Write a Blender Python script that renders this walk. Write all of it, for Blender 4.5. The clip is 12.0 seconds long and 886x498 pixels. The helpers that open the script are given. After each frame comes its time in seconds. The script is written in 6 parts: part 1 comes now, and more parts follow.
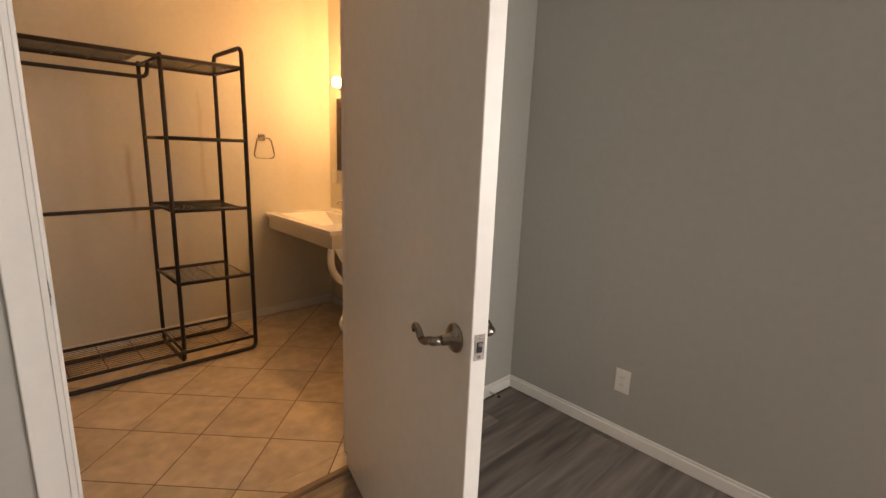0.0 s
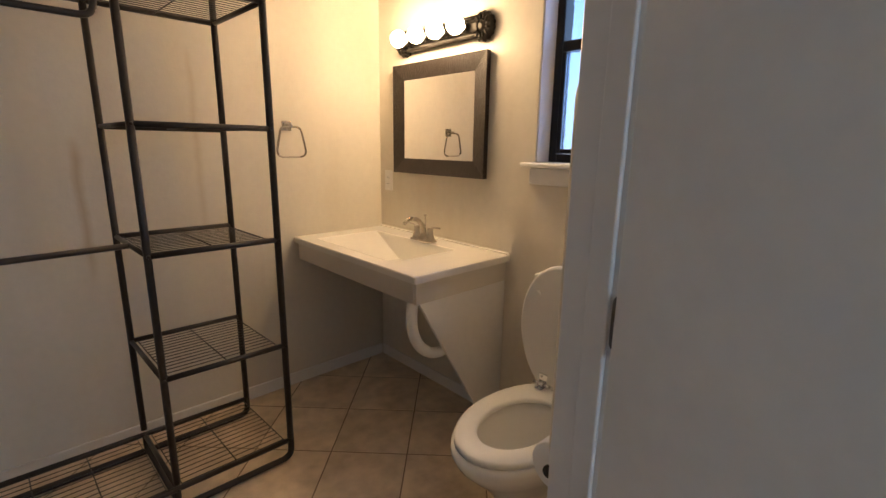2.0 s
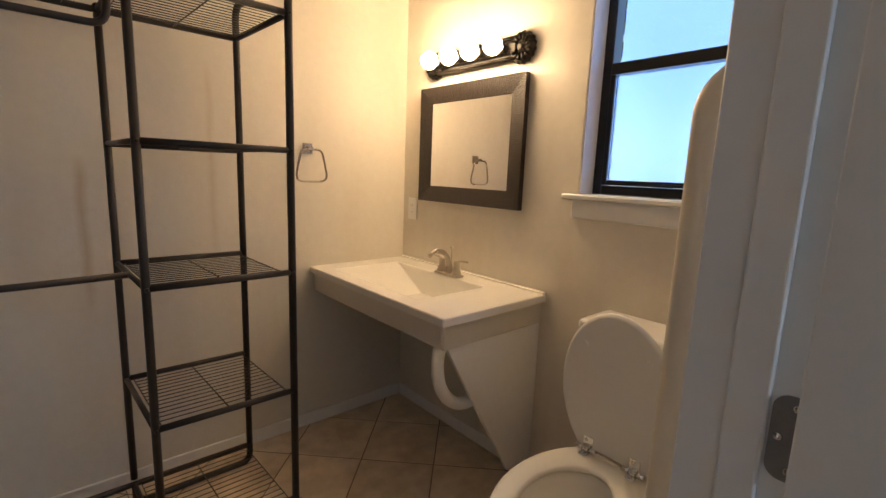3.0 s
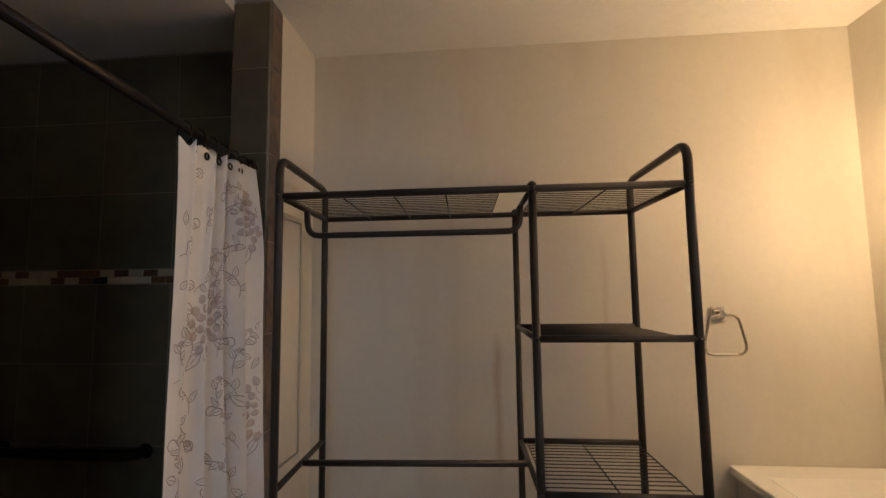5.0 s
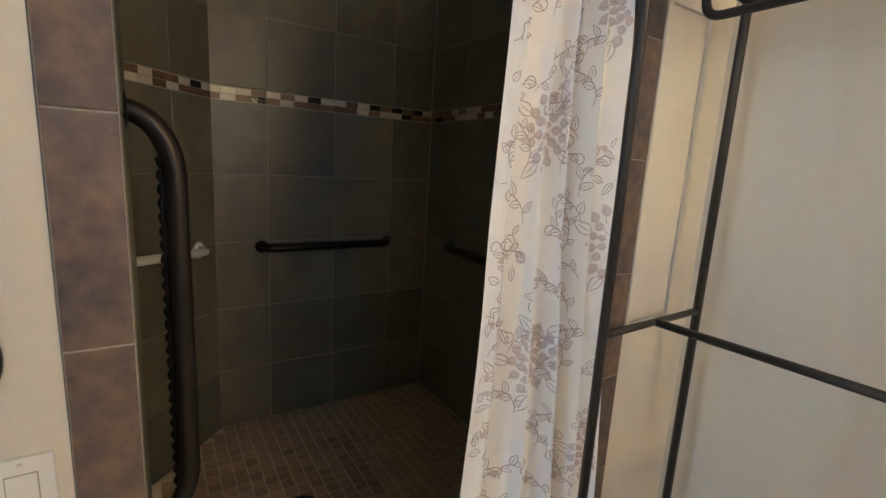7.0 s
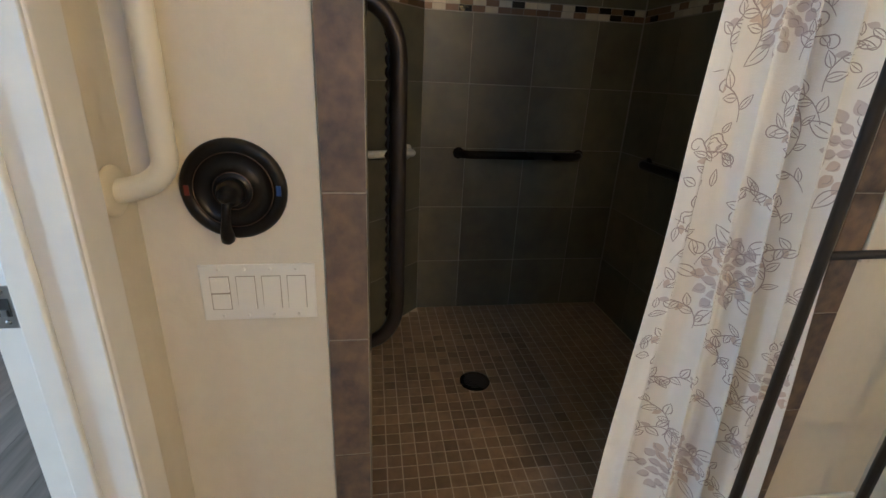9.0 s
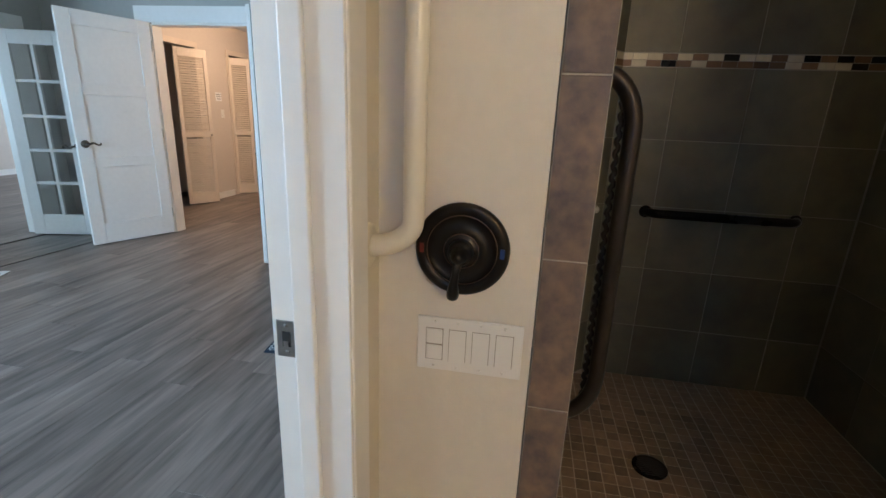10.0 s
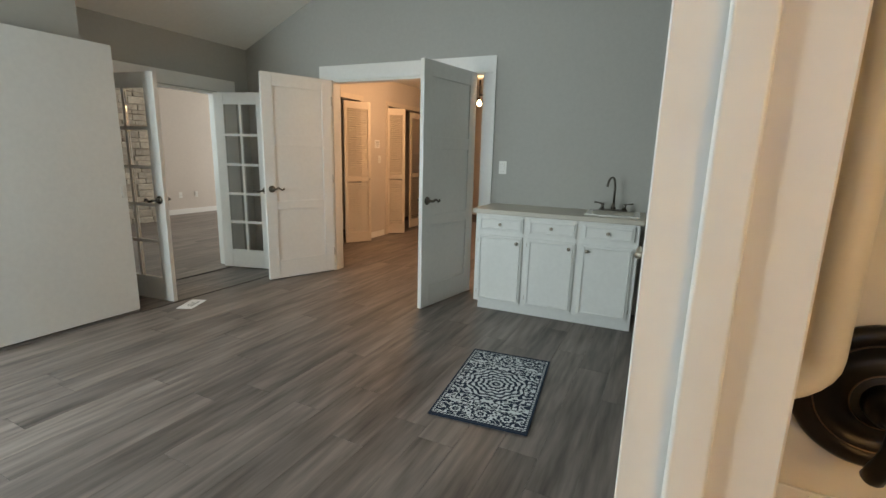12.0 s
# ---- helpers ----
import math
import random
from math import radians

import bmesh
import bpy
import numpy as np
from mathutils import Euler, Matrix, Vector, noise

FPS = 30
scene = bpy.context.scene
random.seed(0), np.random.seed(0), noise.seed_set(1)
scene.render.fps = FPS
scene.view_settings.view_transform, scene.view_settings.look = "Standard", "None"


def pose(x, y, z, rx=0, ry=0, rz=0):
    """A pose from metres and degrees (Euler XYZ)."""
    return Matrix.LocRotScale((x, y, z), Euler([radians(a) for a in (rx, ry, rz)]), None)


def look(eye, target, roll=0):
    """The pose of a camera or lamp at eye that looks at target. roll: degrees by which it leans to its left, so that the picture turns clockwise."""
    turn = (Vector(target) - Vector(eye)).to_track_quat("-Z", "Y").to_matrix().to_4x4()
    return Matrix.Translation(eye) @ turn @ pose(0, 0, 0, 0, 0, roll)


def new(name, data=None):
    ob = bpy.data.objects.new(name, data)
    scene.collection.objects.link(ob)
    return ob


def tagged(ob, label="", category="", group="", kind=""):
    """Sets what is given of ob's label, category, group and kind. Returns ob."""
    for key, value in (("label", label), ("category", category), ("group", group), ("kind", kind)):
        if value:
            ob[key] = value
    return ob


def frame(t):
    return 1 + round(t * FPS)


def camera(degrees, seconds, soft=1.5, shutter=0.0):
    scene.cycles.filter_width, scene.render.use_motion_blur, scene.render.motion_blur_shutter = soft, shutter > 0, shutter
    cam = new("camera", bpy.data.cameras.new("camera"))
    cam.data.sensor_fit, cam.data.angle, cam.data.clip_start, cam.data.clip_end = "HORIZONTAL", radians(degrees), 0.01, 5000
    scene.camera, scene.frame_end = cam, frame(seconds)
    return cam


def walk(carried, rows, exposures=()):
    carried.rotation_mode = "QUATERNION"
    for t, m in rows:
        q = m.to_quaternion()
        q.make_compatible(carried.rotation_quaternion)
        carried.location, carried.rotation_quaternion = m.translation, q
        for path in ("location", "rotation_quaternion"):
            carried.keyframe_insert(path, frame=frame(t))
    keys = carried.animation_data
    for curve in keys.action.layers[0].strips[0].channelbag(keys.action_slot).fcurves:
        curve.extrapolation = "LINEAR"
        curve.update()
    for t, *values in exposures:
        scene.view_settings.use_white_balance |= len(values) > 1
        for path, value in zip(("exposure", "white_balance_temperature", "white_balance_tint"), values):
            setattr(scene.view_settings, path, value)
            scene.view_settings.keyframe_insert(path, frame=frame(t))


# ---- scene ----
cam = camera(88.4, 12.0)
PATH = [
    (0, (2.556, 4.386, 1.328), (3.9, 5.808, 0.914), 2.2),
    (0.5, (2.616, 4.696, 1.333), (3.864, 6.203, 0.916), 1.2),
    (1, (2.728, 5.018, 1.32), (3.949, 6.548, 0.905), 0.7),
    (1.5, (2.855, 5.343, 1.311), (4.112, 6.843, 0.893), 0.9),
    (2, (2.912, 5.629, 1.300), (4.252, 7.05, 0.859), 0.9),
    (2.5, (2.934, 5.751, 1.285), (4.302, 7.144, 0.849), 1.2),
    (2.7, (2.966, 5.779, 1.278), (4.324, 7.194, 0.882), 1.8),
    (4.3, (3.022, 5.918, 1.475), (3.63, 7.83, 1.493), -1.9),
    (4.5, (3.038, 5.934, 1.466), (3.402, 7.897, 1.574), -2.3),
    (5, (3.052, 6.009, 1.482), (2.874, 7.993, 1.669), -0.7),
    (5.5, (3.074, 6.092, 1.472), (2.361, 7.954, 1.629), 0.5),
    (6, (3.018, 6.190, 1.443), (1.957, 7.884, 1.473), 1.6),
    (6.5, (3.022, 6.286, 1.376), (1.613, 7.700, 1.253), 2.1),
    (7, (3.111, 6.398, 1.310), (1.456, 7.460, 0.945), 3.3),
    (7.2, (3.146, 6.415, 1.293), (1.45, 7.373, 0.839), 3.1),
    (8.8, (3.212, 6.395, 1.233), (1.390, 6.818, 0.524), 2.8),
    (9, (3.195, 6.375, 1.240), (1.349, 6.681, 0.535), 2.7),
    (9.5, (3.185, 6.312, 1.254), (1.287, 6.282, 0.625), 2.2),
    (10, (3.18, 6.247, 1.275), (1.288, 5.909, 0.722), 2.3),
    (10.5, (3.147, 6.156, 1.288), (1.288, 5.608, 0.795), 2.4),
    (11, (3.089, 6.01, 1.312), (1.277, 5.288, 0.87), 1.9),
    (11.5, (3.059, 5.934, 1.32), (1.278, 5.126, 0.902), 1.6),
    (12, (3.032, 5.89, 1.305), (1.271, 5.033, 0.9), 1.5),
]
# seconds, stops, kelvin, tint: the camera's own exposure and white balance
LOOKS = [(0, 0.78, 11600, 28), (0.5, 0.56, 11700, 27), (1.0, 0.55, 9400, 21), (2.5, 0.68, 6250, 12), (4.5, 0.15, 6900, 14), (5.0, 0.25, 6400, 12), (5.5, 0.75, 6100, 9),
         (6.0, 1.2, 6100, 5), (6.5, 1.5, 6000, 4), (7.0, 1.5, 5800, 1), (8.8, 1.35, 5700, 0), (9.5, 1.28, 5550, 1), (10.5, 1.25, 6150, 3), (11.5, 1.08, 7300, 6), (12.0, 1.0, 8200, 7)]
walk(cam, [(t, look(eye, target, roll)) for t, eye, target, roll in PATH], LOOKS)

# ---- world, lights ----
world = bpy.data.worlds.new("sky")
scene.world = world
world.use_nodes = True
wn = world.node_tree.nodes
sky = wn.new("ShaderNodeTexSky")
sky.sky_type, sky.sun_disc = "NISHITA", False
sky.sun_elevation, sky.sun_rotation = radians(48), radians(335)
world.node_tree.links.new(sky.outputs[0], wn["Background"].inputs[0])
wn["Background"].inputs[1].default_value = 0.12


def lamp(name, kind, energy, colour, m, size=0.1, size_y=None, radius=None):
    data = bpy.data.lights.new(name, kind)
    data.energy, data.color = energy, colour
    if kind == "AREA":
        data.shape, data.size, data.size_y = "RECTANGLE", size, size_y or size
    elif kind == "SUN":
        data.angle = radians(size)
    else:
        data.shadow_soft_size = size
    ob = new(name, data)
    ob.matrix_world = m
    return ob


lamp("sun", "SUN", 3.0, (1, 0.95, 0.88), look((0, 0, 0), (0.35, -0.75, -0.9)), 0.5)
# area lamps as daylight of unseen windows, inferred south and east of the big room
lamp("daylight_lamp", "AREA", 26, (0.56, 0.76, 1.0), look((3.45, 1.47, 1.5), (3.2, 5, 1.3)), 1.7, 1.3)
lamp("daylight_lamp", "AREA", 64, (0.60, 0.78, 1.0), look((4.54, 2.60, 1.5), (0, 3.3, 0.9)), 1.4, 1.3)
# added to brighten the room beyond; the solid walls behind have no window
lamp("daylight_lamp", "AREA", 60, (0.80, 0.86, 1.0), look((-6.4, -0.9, 1.6), (-2, -1.0, 1.2)), 2.6, 1.8)
lamp("daylight_lamp", "AREA", 78, (0.58, 0.79, 1.0), look((2.65, -0.9, 1.6), (-0.7, 0.9, 1.0)), 2.2, 1.7)
# daylight in the bathroom window
lamp("daylight_lamp", "AREA", 3.0, (0.34, 0.58, 1.0), look((4.692, 6.47, 1.70), (2, 6.47, 1.70)), 0.60, 0.91)
WARM = (1.0, 0.655, 0.36)
BULBS = [7.545, 7.413, 7.28, 7.148]
for y in BULBS:
    lamp("bulb_light", "POINT", 2.55, WARM, pose(4.395, y, 1.806), 0.042)
lamp("hall_light", "POINT", 5, (1.0, 0.60, 0.36), pose(-1.316, 4.129, 1.796), 0.028)
# added warm fill for the hall; no fixture is seen or modelled here
lamp("hall_light", "POINT", 22, (1.0, 0.64, 0.42), pose(-2.6, 3.1, 2.2), 0.16)


# ---- materials ----
def material(name, colour, rough=0.5, metal=0.0, grain=30.0, amount=0.08, bump=0.0, bump_scale=200.0,
             coat=0.0, vary=0.0, stretch=(1, 1, 1), second=None, blotch=2.0, spec=0.5):
    """Colour with two scales of variation; vary: difference from object to object."""
    mat = bpy.data.materials.new(name)
    mat.use_nodes = True
    n, l = mat.node_tree.nodes, mat.node_tree.links
    b = n["Principled BSDF"]
    b.inputs["Roughness"].default_value, b.inputs["Metallic"].default_value = rough, metal
    b.inputs["Coat Weight"].default_value = coat
    b.inputs["Specular IOR Level"].default_value = spec
    geo = n.new("ShaderNodeNewGeometry")
    mp = n.new("ShaderNodeMapping")
    mp.inputs["Scale"].default_value = stretch
    l.new(geo.outputs["Position"], mp.inputs["Vector"])
    vec = mp.outputs[0]
    if vary:
        info = n.new("ShaderNodeObjectInfo")
        shift = n.new("ShaderNodeVectorMath")
        shift.operation = "MULTIPLY_ADD"
        comb = n.new("ShaderNodeCombineXYZ")
        for i in range(3):
            l.new(info.outputs["Random"], comb.inputs[i])
        l.new(comb.outputs[0], shift.inputs[0])
        shift.inputs[1].default_value = (17, 29, 11)
        l.new(mp.outputs[0], shift.inputs[2])
        vec = shift.outputs[0]
    fine, coarse = n.new("ShaderNodeTexNoise"), n.new("ShaderNodeTexNoise")
    fine.inputs["Scale"].default_value, fine.inputs["Detail"].default_value = grain, 6
    coarse.inputs["Scale"].default_value, coarse.inputs["Detail"].default_value = blotch, 4
    l.new(vec, fine.inputs["Vector"])
    l.new(vec, coarse.inputs["Vector"])
    mixf = n.new("ShaderNodeMix")
    mixf.data_type = "FLOAT"
    mixf.inputs["Factor"].default_value = 0.5
    l.new(fine.outputs["Fac"], mixf.inputs["A"])
    l.new(coarse.outputs["Fac"], mixf.inputs["B"])
    ramp = n.new("ShaderNodeValToRGB")
    dark = second or [c * (1 - 2.2 * amount) for c in colour]
    light = colour if second else [min(1, c * (1 + 1.2 * amount)) for c in colour]
    ramp.color_ramp.elements[0].position, ramp.color_ramp.elements[0].color = 0.34, (*dark, 1)
    ramp.color_ramp.elements[1].position, ramp.color_ramp.elements[1].color = 0.64, (*light, 1)
    l.new(mixf.outputs[0], ramp.inputs[0])
    out = ramp.outputs[0]
    if vary:
        hsv = n.new("ShaderNodeHueSaturation")
        mr = n.new("ShaderNodeMapRange")
        mr.inputs["To Min"].default_value, mr.inputs["To Max"].default_value = 1 - vary, 1 + vary
        l.new(info.outputs["Random"], mr.inputs["Value"])
        l.new(mr.outputs[0], hsv.inputs["Value"])
        l.new(out, hsv.inputs["Color"])
        out = hsv.outputs[0]
    l.new(out, b.inputs["Base Color"])
    if bump:
        bn = n.new("ShaderNodeTexNoise")
        bn.inputs["Scale"].default_value, bn.inputs["Detail"].default_value = bump_scale, 3
        l.new(vec, bn.inputs["Vector"])
        bp = n.new("ShaderNodeBump")
        bp.inputs["Strength"].default_value, bp.inputs["Distance"].default_value = bump, 0.004
        l.new(bn.outputs["Fac"], bp.inputs["Height"])
        l.new(bp.outputs[0], b.inputs["Normal"])
    rr = n.new("ShaderNodeMapRange")
    rr.inputs["To Min"].default_value, rr.inputs["To Max"].default_value = max(0, rough - 0.07), min(1, rough + 0.07)
    l.new(coarse.outputs["Fac"], rr.inputs["Value"])
    l.new(rr.outputs[0], b.inputs["Roughness"])
    return mat


def glow(name, colour, strength):
    mat = bpy.data.materials.new(name)
    mat.use_nodes = True
    b = mat.node_tree.nodes["Principled BSDF"]
    b.inputs["Base Color"].default_value = (0.8, 0.8, 0.8, 1)
    b.inputs["Emission Color"].default_value = (*colour, 1)
    b.inputs["Emission Strength"].default_value = strength
    return mat


def glass(name, rough=0.0, tint=(1, 1, 1)):
    mat = bpy.data.materials.new(name)
    mat.use_nodes = True
    b = mat.node_tree.nodes["Principled BSDF"]
    b.inputs["Base Color"].default_value = (*tint, 1)
    b.inputs["Transmission Weight"].default_value, b.inputs["Roughness"].default_value = 1.0, rough
    b.inputs["IOR"].default_value = 1.45
    return mat


PAINT = material("wall paint bathroom", (0.70, 0.655, 0.56), 0.55, amount=0.02, bump=0.16, bump_scale=70, blotch=1.2)
PAINT_ROOM = material("wall paint room", (0.405, 0.397, 0.366), 0.65, amount=0.02, bump=0.15, bump_scale=60, blotch=1.2)
CEIL = material("ceiling paint", (0.82, 0.80, 0.75), 0.85, amount=0.02, bump=0.4, bump_scale=90)
PAINT_HALL = material("wall paint hall", (0.60, 0.54, 0.48), 0.7, amount=0.02, bump=0.3, bump_scale=90)
TRIM = material("white trim paint", (0.80, 0.79, 0.76), 0.35, amount=0.015, blotch=3, bump=0.08, bump_scale=40)
DOORP = material("white door paint", (0.78, 0.77, 0.74), 0.4, amount=0.02, blotch=2, bump=0.12, bump_scale=50)
TILE = material("travertine tile", (0.72, 0.58, 0.42), 0.32, second=(0.48, 0.375, 0.26), grain=16, blotch=6, vary=0.08, bump=0.12, bump_scale=70)
GROUT = material("tan grout", (0.20, 0.135, 0.085), 0.9, grain=120, amount=0.12, bump=0.4, bump_scale=300)
SLATE = material("slate tile", (0.172, 0.155, 0.102), 0.36, second=(0.112, 0.104, 0.074), grain=12, blotch=4, vary=0.14, bump=0.15, bump_scale=60)
SLATE_EDGE = material("slate edge tile", (0.20, 0.137, 0.095), 0.5, second=(0.058, 0.052, 0.056), grain=34, blotch=11, vary=0.12, bump=0.2, bump_scale=90)
GROUT_D = material("grey grout", (0.36, 0.33, 0.28), 0.9, grain=120, amount=0.1)
MOSAIC = material("brown floor mosaic", (0.34, 0.23, 0.14), 0.38, second=(0.21, 0.145, 0.092), grain=30, blotch=9, vary=0.28, bump=0.15, bump_scale=120)
GROUT_M = material("mosaic grout", (0.60, 0.50, 0.37), 0.9, grain=120, amount=0.1)
CHIP_W = material("cream glass chip", (0.62, 0.56, 0.42), 0.12, amount=0.06, vary=0.15)
CHIP_B = material("brown stone chip", (0.17, 0.095, 0.045), 0.3, amount=0.1, vary=0.25)
CHIP_K = material("black glass chip", (0.02, 0.018, 0.015), 0.1, amount=0.1, vary=0.2)
PLANK = material("grey vinyl plank", (0.265, 0.220, 0.196), 0.40, second=(0.066, 0.053, 0.047), grain=6.5, blotch=1.6, stretch=(0.42, 4.2, 4.2), vary=0.17, bump=0.12, bump_scale=30)
SEAM = material("plank seam", (0.095, 0.080, 0.072), 0.8, amount=0.05)
RACK = material("black bronze powder coat", (0.042, 0.036, 0.032), 0.40, amount=0.1, metal=0.3, bump=0.08, bump_scale=400)
BRONZE = material("oil rubbed bronze", (0.024, 0.021, 0.018), 0.28, amount=0.12, metal=0.75)
THRESH = material("tan wood strip", (0.34, 0.235, 0.15), 0.5, second=(0.22, 0.145, 0.09), grain=30, stretch=(0.2, 3, 3), bump=0.1)
WORN = material("worn copper edge", (0.20, 0.13, 0.095), 0.35, amount=0.1, metal=0.9)
BRONZE_M = material("bronze tube", (0.030, 0.023, 0.019), 0.36, amount=0.12, metal=0.6)
NICKEL = material("brushed nickel", (0.50, 0.45, 0.38), 0.28, metal=1.0, amount=0.05)
NICKEL_D = material("aged nickel", (0.30, 0.265, 0.225), 0.26, metal=1.0, amount=0.08)
FAUCET_D = material("dark nickel", (0.16, 0.145, 0.125), 0.28, metal=1.0, amount=0.05)
HINGE = material("dull hinge steel", (0.22, 0.21, 0.20), 0.38, metal=0.8, amount=0.06, grain=90)
CHROME = material("chrome", (0.75, 0.75, 0.75), 0.08, metal=1.0, amount=0.02)
STEEL = material("steel plate", (0.42, 0.41, 0.40), 0.33, metal=1.0, amount=0.06, grain=90)
APRON = material("cream vanity apron", (0.60, 0.56, 0.48), 0.35, amount=0.012)
MARBLE = material("cultured marble", (0.80, 0.78, 0.72), 0.18, amount=0.012, coat=0.4)
CERAMIC = material("white ceramic", (0.80, 0.79, 0.75), 0.10, amount=0.01, coat=0.5)
PLASTIC = material("white plastic", (0.78, 0.77, 0.73), 0.35, amount=0.01)
IVORY = material("ivory plastic", (0.72, 0.67, 0.55), 0.32, amount=0.012)
MIRROR = material("mirror silver", (0.9, 0.9, 0.9), 0.0, metal=1.0, amount=0.0)
MIRROR.node_tree.nodes["Principled BSDF"].inputs["Roughness"].default_value = 0.01
for link in list(MIRROR.node_tree.nodes["Principled BSDF"].inputs["Roughness"].links):
    MIRROR.node_tree.links.remove(link)
FRAME_D = material("hammered dark frame", (0.026, 0.020, 0.017), 0.30, amount=0.1, grain=60, metal=0.15)
WINFRAME = material("black window frame", (0.02, 0.02, 0.022), 0.35, amount=0.08, metal=0.4)
RED = material("red mark", (0.16, 0.018, 0.010), 0.4, amount=0.02)
BLUE = material("blue mark", (0.012, 0.045, 0.19), 0.4, amount=0.02)
CABINET = material("white cabinet paint", (0.74, 0.74, 0.71), 0.4, amount=0.02)
COUNTER = material("beige laminate", (0.52, 0.48, 0.41), 0.4, amount=0.05, grain=180)
PAPER = material("paper", (0.82, 0.82, 0.82), 0.8, amount=0.01)
INK = material("grey ink and slot shade", (0.12, 0.12, 0.12), 0.8, amount=0.01)
STONE = material("stacked limestone", (0.62, 0.54, 0.44), 0.85, second=(0.36, 0.30, 0.24), grain=18, blotch=3, vary=0.2, bump=0.8, bump_scale=50)
GAP_SHADE = material("painted groove shade", (0.36, 0.33, 0.28), 0.7, amount=0.02)
DARK = material("near black, also hole shade", (0.02, 0.02, 0.02), 0.8, amount=0.05)
LOUVER = material("cream louver paint", (0.66, 0.58, 0.49), 0.45, amount=0.02)
BULB = glow("lit bulb", (1.0, 0.72, 0.40), 18)
GLASS = glass("clear glass")
# the tint puts daylight's blue into the pane and dims the lamp behind it
FROST = glass("textured glass", 0.20, (0.44, 0.52, 0.68))
LEAF = material("foliage", (0.07, 0.12, 0.035), 0.6, amount=0.3, grain=3)
GROUND = material("ground", (0.18, 0.16, 0.12), 0.9, amount=0.2, grain=4)

# faint uneven patches, and two brown run marks down the north wall
nt = PAINT.node_tree


def pmath(op, *args):
    n = nt.nodes.new("ShaderNodeMath")
    n.operation = op
    for k, a in enumerate(args):
        if isinstance(a, (int, float)):
            n.inputs[k].default_value = a
        else:
            nt.links.new(a, n.inputs[k])
    return n.outputs[0]


g_ = nt.nodes.new("ShaderNodeNewGeometry")
mp_ = nt.nodes.new("ShaderNodeMapping")
mp_.inputs["Scale"].default_value = (3.0, 3.0, 0.7)
nz_ = nt.nodes.new("ShaderNodeTexNoise")
nz_.inputs["Scale"].default_value, nz_.inputs["Detail"].default_value = 1.6, 3
rm_ = nt.nodes.new("ShaderNodeMapRange")
rm_.inputs["From Min"].default_value, rm_.inputs["From Max"].default_value = 0.50, 0.80
rm_.inputs["To Max"].default_value = 0.26
nt.links.new(g_.outputs["Position"], mp_.inputs["Vector"])
nt.links.new(mp_.outputs[0], nz_.inputs["Vector"])
nt.links.new(nz_.outputs["Fac"], rm_.inputs["Value"])
sx_ = nt.nodes.new("ShaderNodeSeparateXYZ")
nt.links.new(g_.outputs["Position"], sx_.inputs[0])
wob_ = nt.nodes.new("ShaderNodeTexNoise")
wob_.inputs["Scale"].default_value, wob_.inputs["Detail"].default_value = 7, 3
nt.links.new(g_.outputs["Position"], wob_.inputs["Vector"])
px_ = pmath("ADD", sx_.outputs[0], pmath("MULTIPLY", pmath("SUBTRACT", wob_.outputs["Fac"], 0.5), 0.03))
on_wall = pmath("GREATER_THAN", sx_.outputs[1], 7.86)
runs = rm_.outputs[0]
for cx_, half_, z0_, z1_, amt_ in ((3.097, 0.024, 0.70, 1.32, 0.75), (3.527, 0.022, 0.85, 1.70, 0.35), (2.93, 0.10, 0.7, 1.75, 0.22)):
    dx_ = pmath("DIVIDE", pmath("ABSOLUTE", pmath("SUBTRACT", px_, cx_)), half_)
    across = pmath("MAXIMUM", pmath("SUBTRACT", 1.0, dx_), 0.0)
    up_ = pmath("MULTIPLY", pmath("MINIMUM", pmath("MAXIMUM", pmath("MULTIPLY", pmath("SUBTRACT", sx_.outputs[2], z0_), 5.0), 0.0), 1.0),
                pmath("MINIMUM", pmath("MAXIMUM", pmath("MULTIPLY", pmath("SUBTRACT", z1_, sx_.outputs[2]), 12.0), 0.0), 1.0))
    runs = pmath("MAXIMUM", runs, pmath("MULTIPLY", pmath("MULTIPLY", across, up_), pmath("MULTIPLY", on_wall, amt_)))
mx_ = nt.nodes.new("ShaderNodeMix")
mx_.data_type = "RGBA"
mx_.inputs["B"].default_value = (0.50, 0.39, 0.25, 1)
pb_ = nt.nodes["Principled BSDF"]
src_ = pb_.inputs["Base Color"].links[0].from_socket
nt.links.new(runs, mx_.inputs["Factor"])
nt.links.new(src_, mx_.inputs["A"])
nt.links.new(mx_.outputs["Result"], pb_.inputs["Base Color"])

# uneven relief of the obscured glass
nt = FROST.node_tree
nz_ = nt.nodes.new("ShaderNodeTexNoise")
nz_.inputs["Scale"].default_value, nz_.inputs["Detail"].default_value = 30, 5
g_ = nt.nodes.new("ShaderNodeNewGeometry")
bq_ = nt.nodes.new("ShaderNodeBump")
bq_.inputs["Strength"].default_value, bq_.inputs["Distance"].default_value = 0.45, 0.01
nt.links.new(g_.outputs["Position"], nz_.inputs["Vector"])
nt.links.new(nz_.outputs["Fac"], bq_.inputs["Height"])
nt.links.new(bq_.outputs[0], nt.nodes["Principled BSDF"].inputs["Normal"])

# hammered relief
nt = FRAME_D.node_tree
vor = nt.nodes.new("ShaderNodeTexVoronoi")
vor.inputs["Scale"].default_value = 170
geo_ = nt.nodes.new("ShaderNodeNewGeometry")
nt.links.new(geo_.outputs["Position"], vor.inputs["Vector"])
bp_ = nt.nodes.new("ShaderNodeBump")
bp_.inputs["Strength"].default_value, bp_.inputs["Distance"].default_value = 0.8, 0.003
bp_.invert = True
nt.links.new(vor.outputs["Distance"], bp_.inputs["Height"])
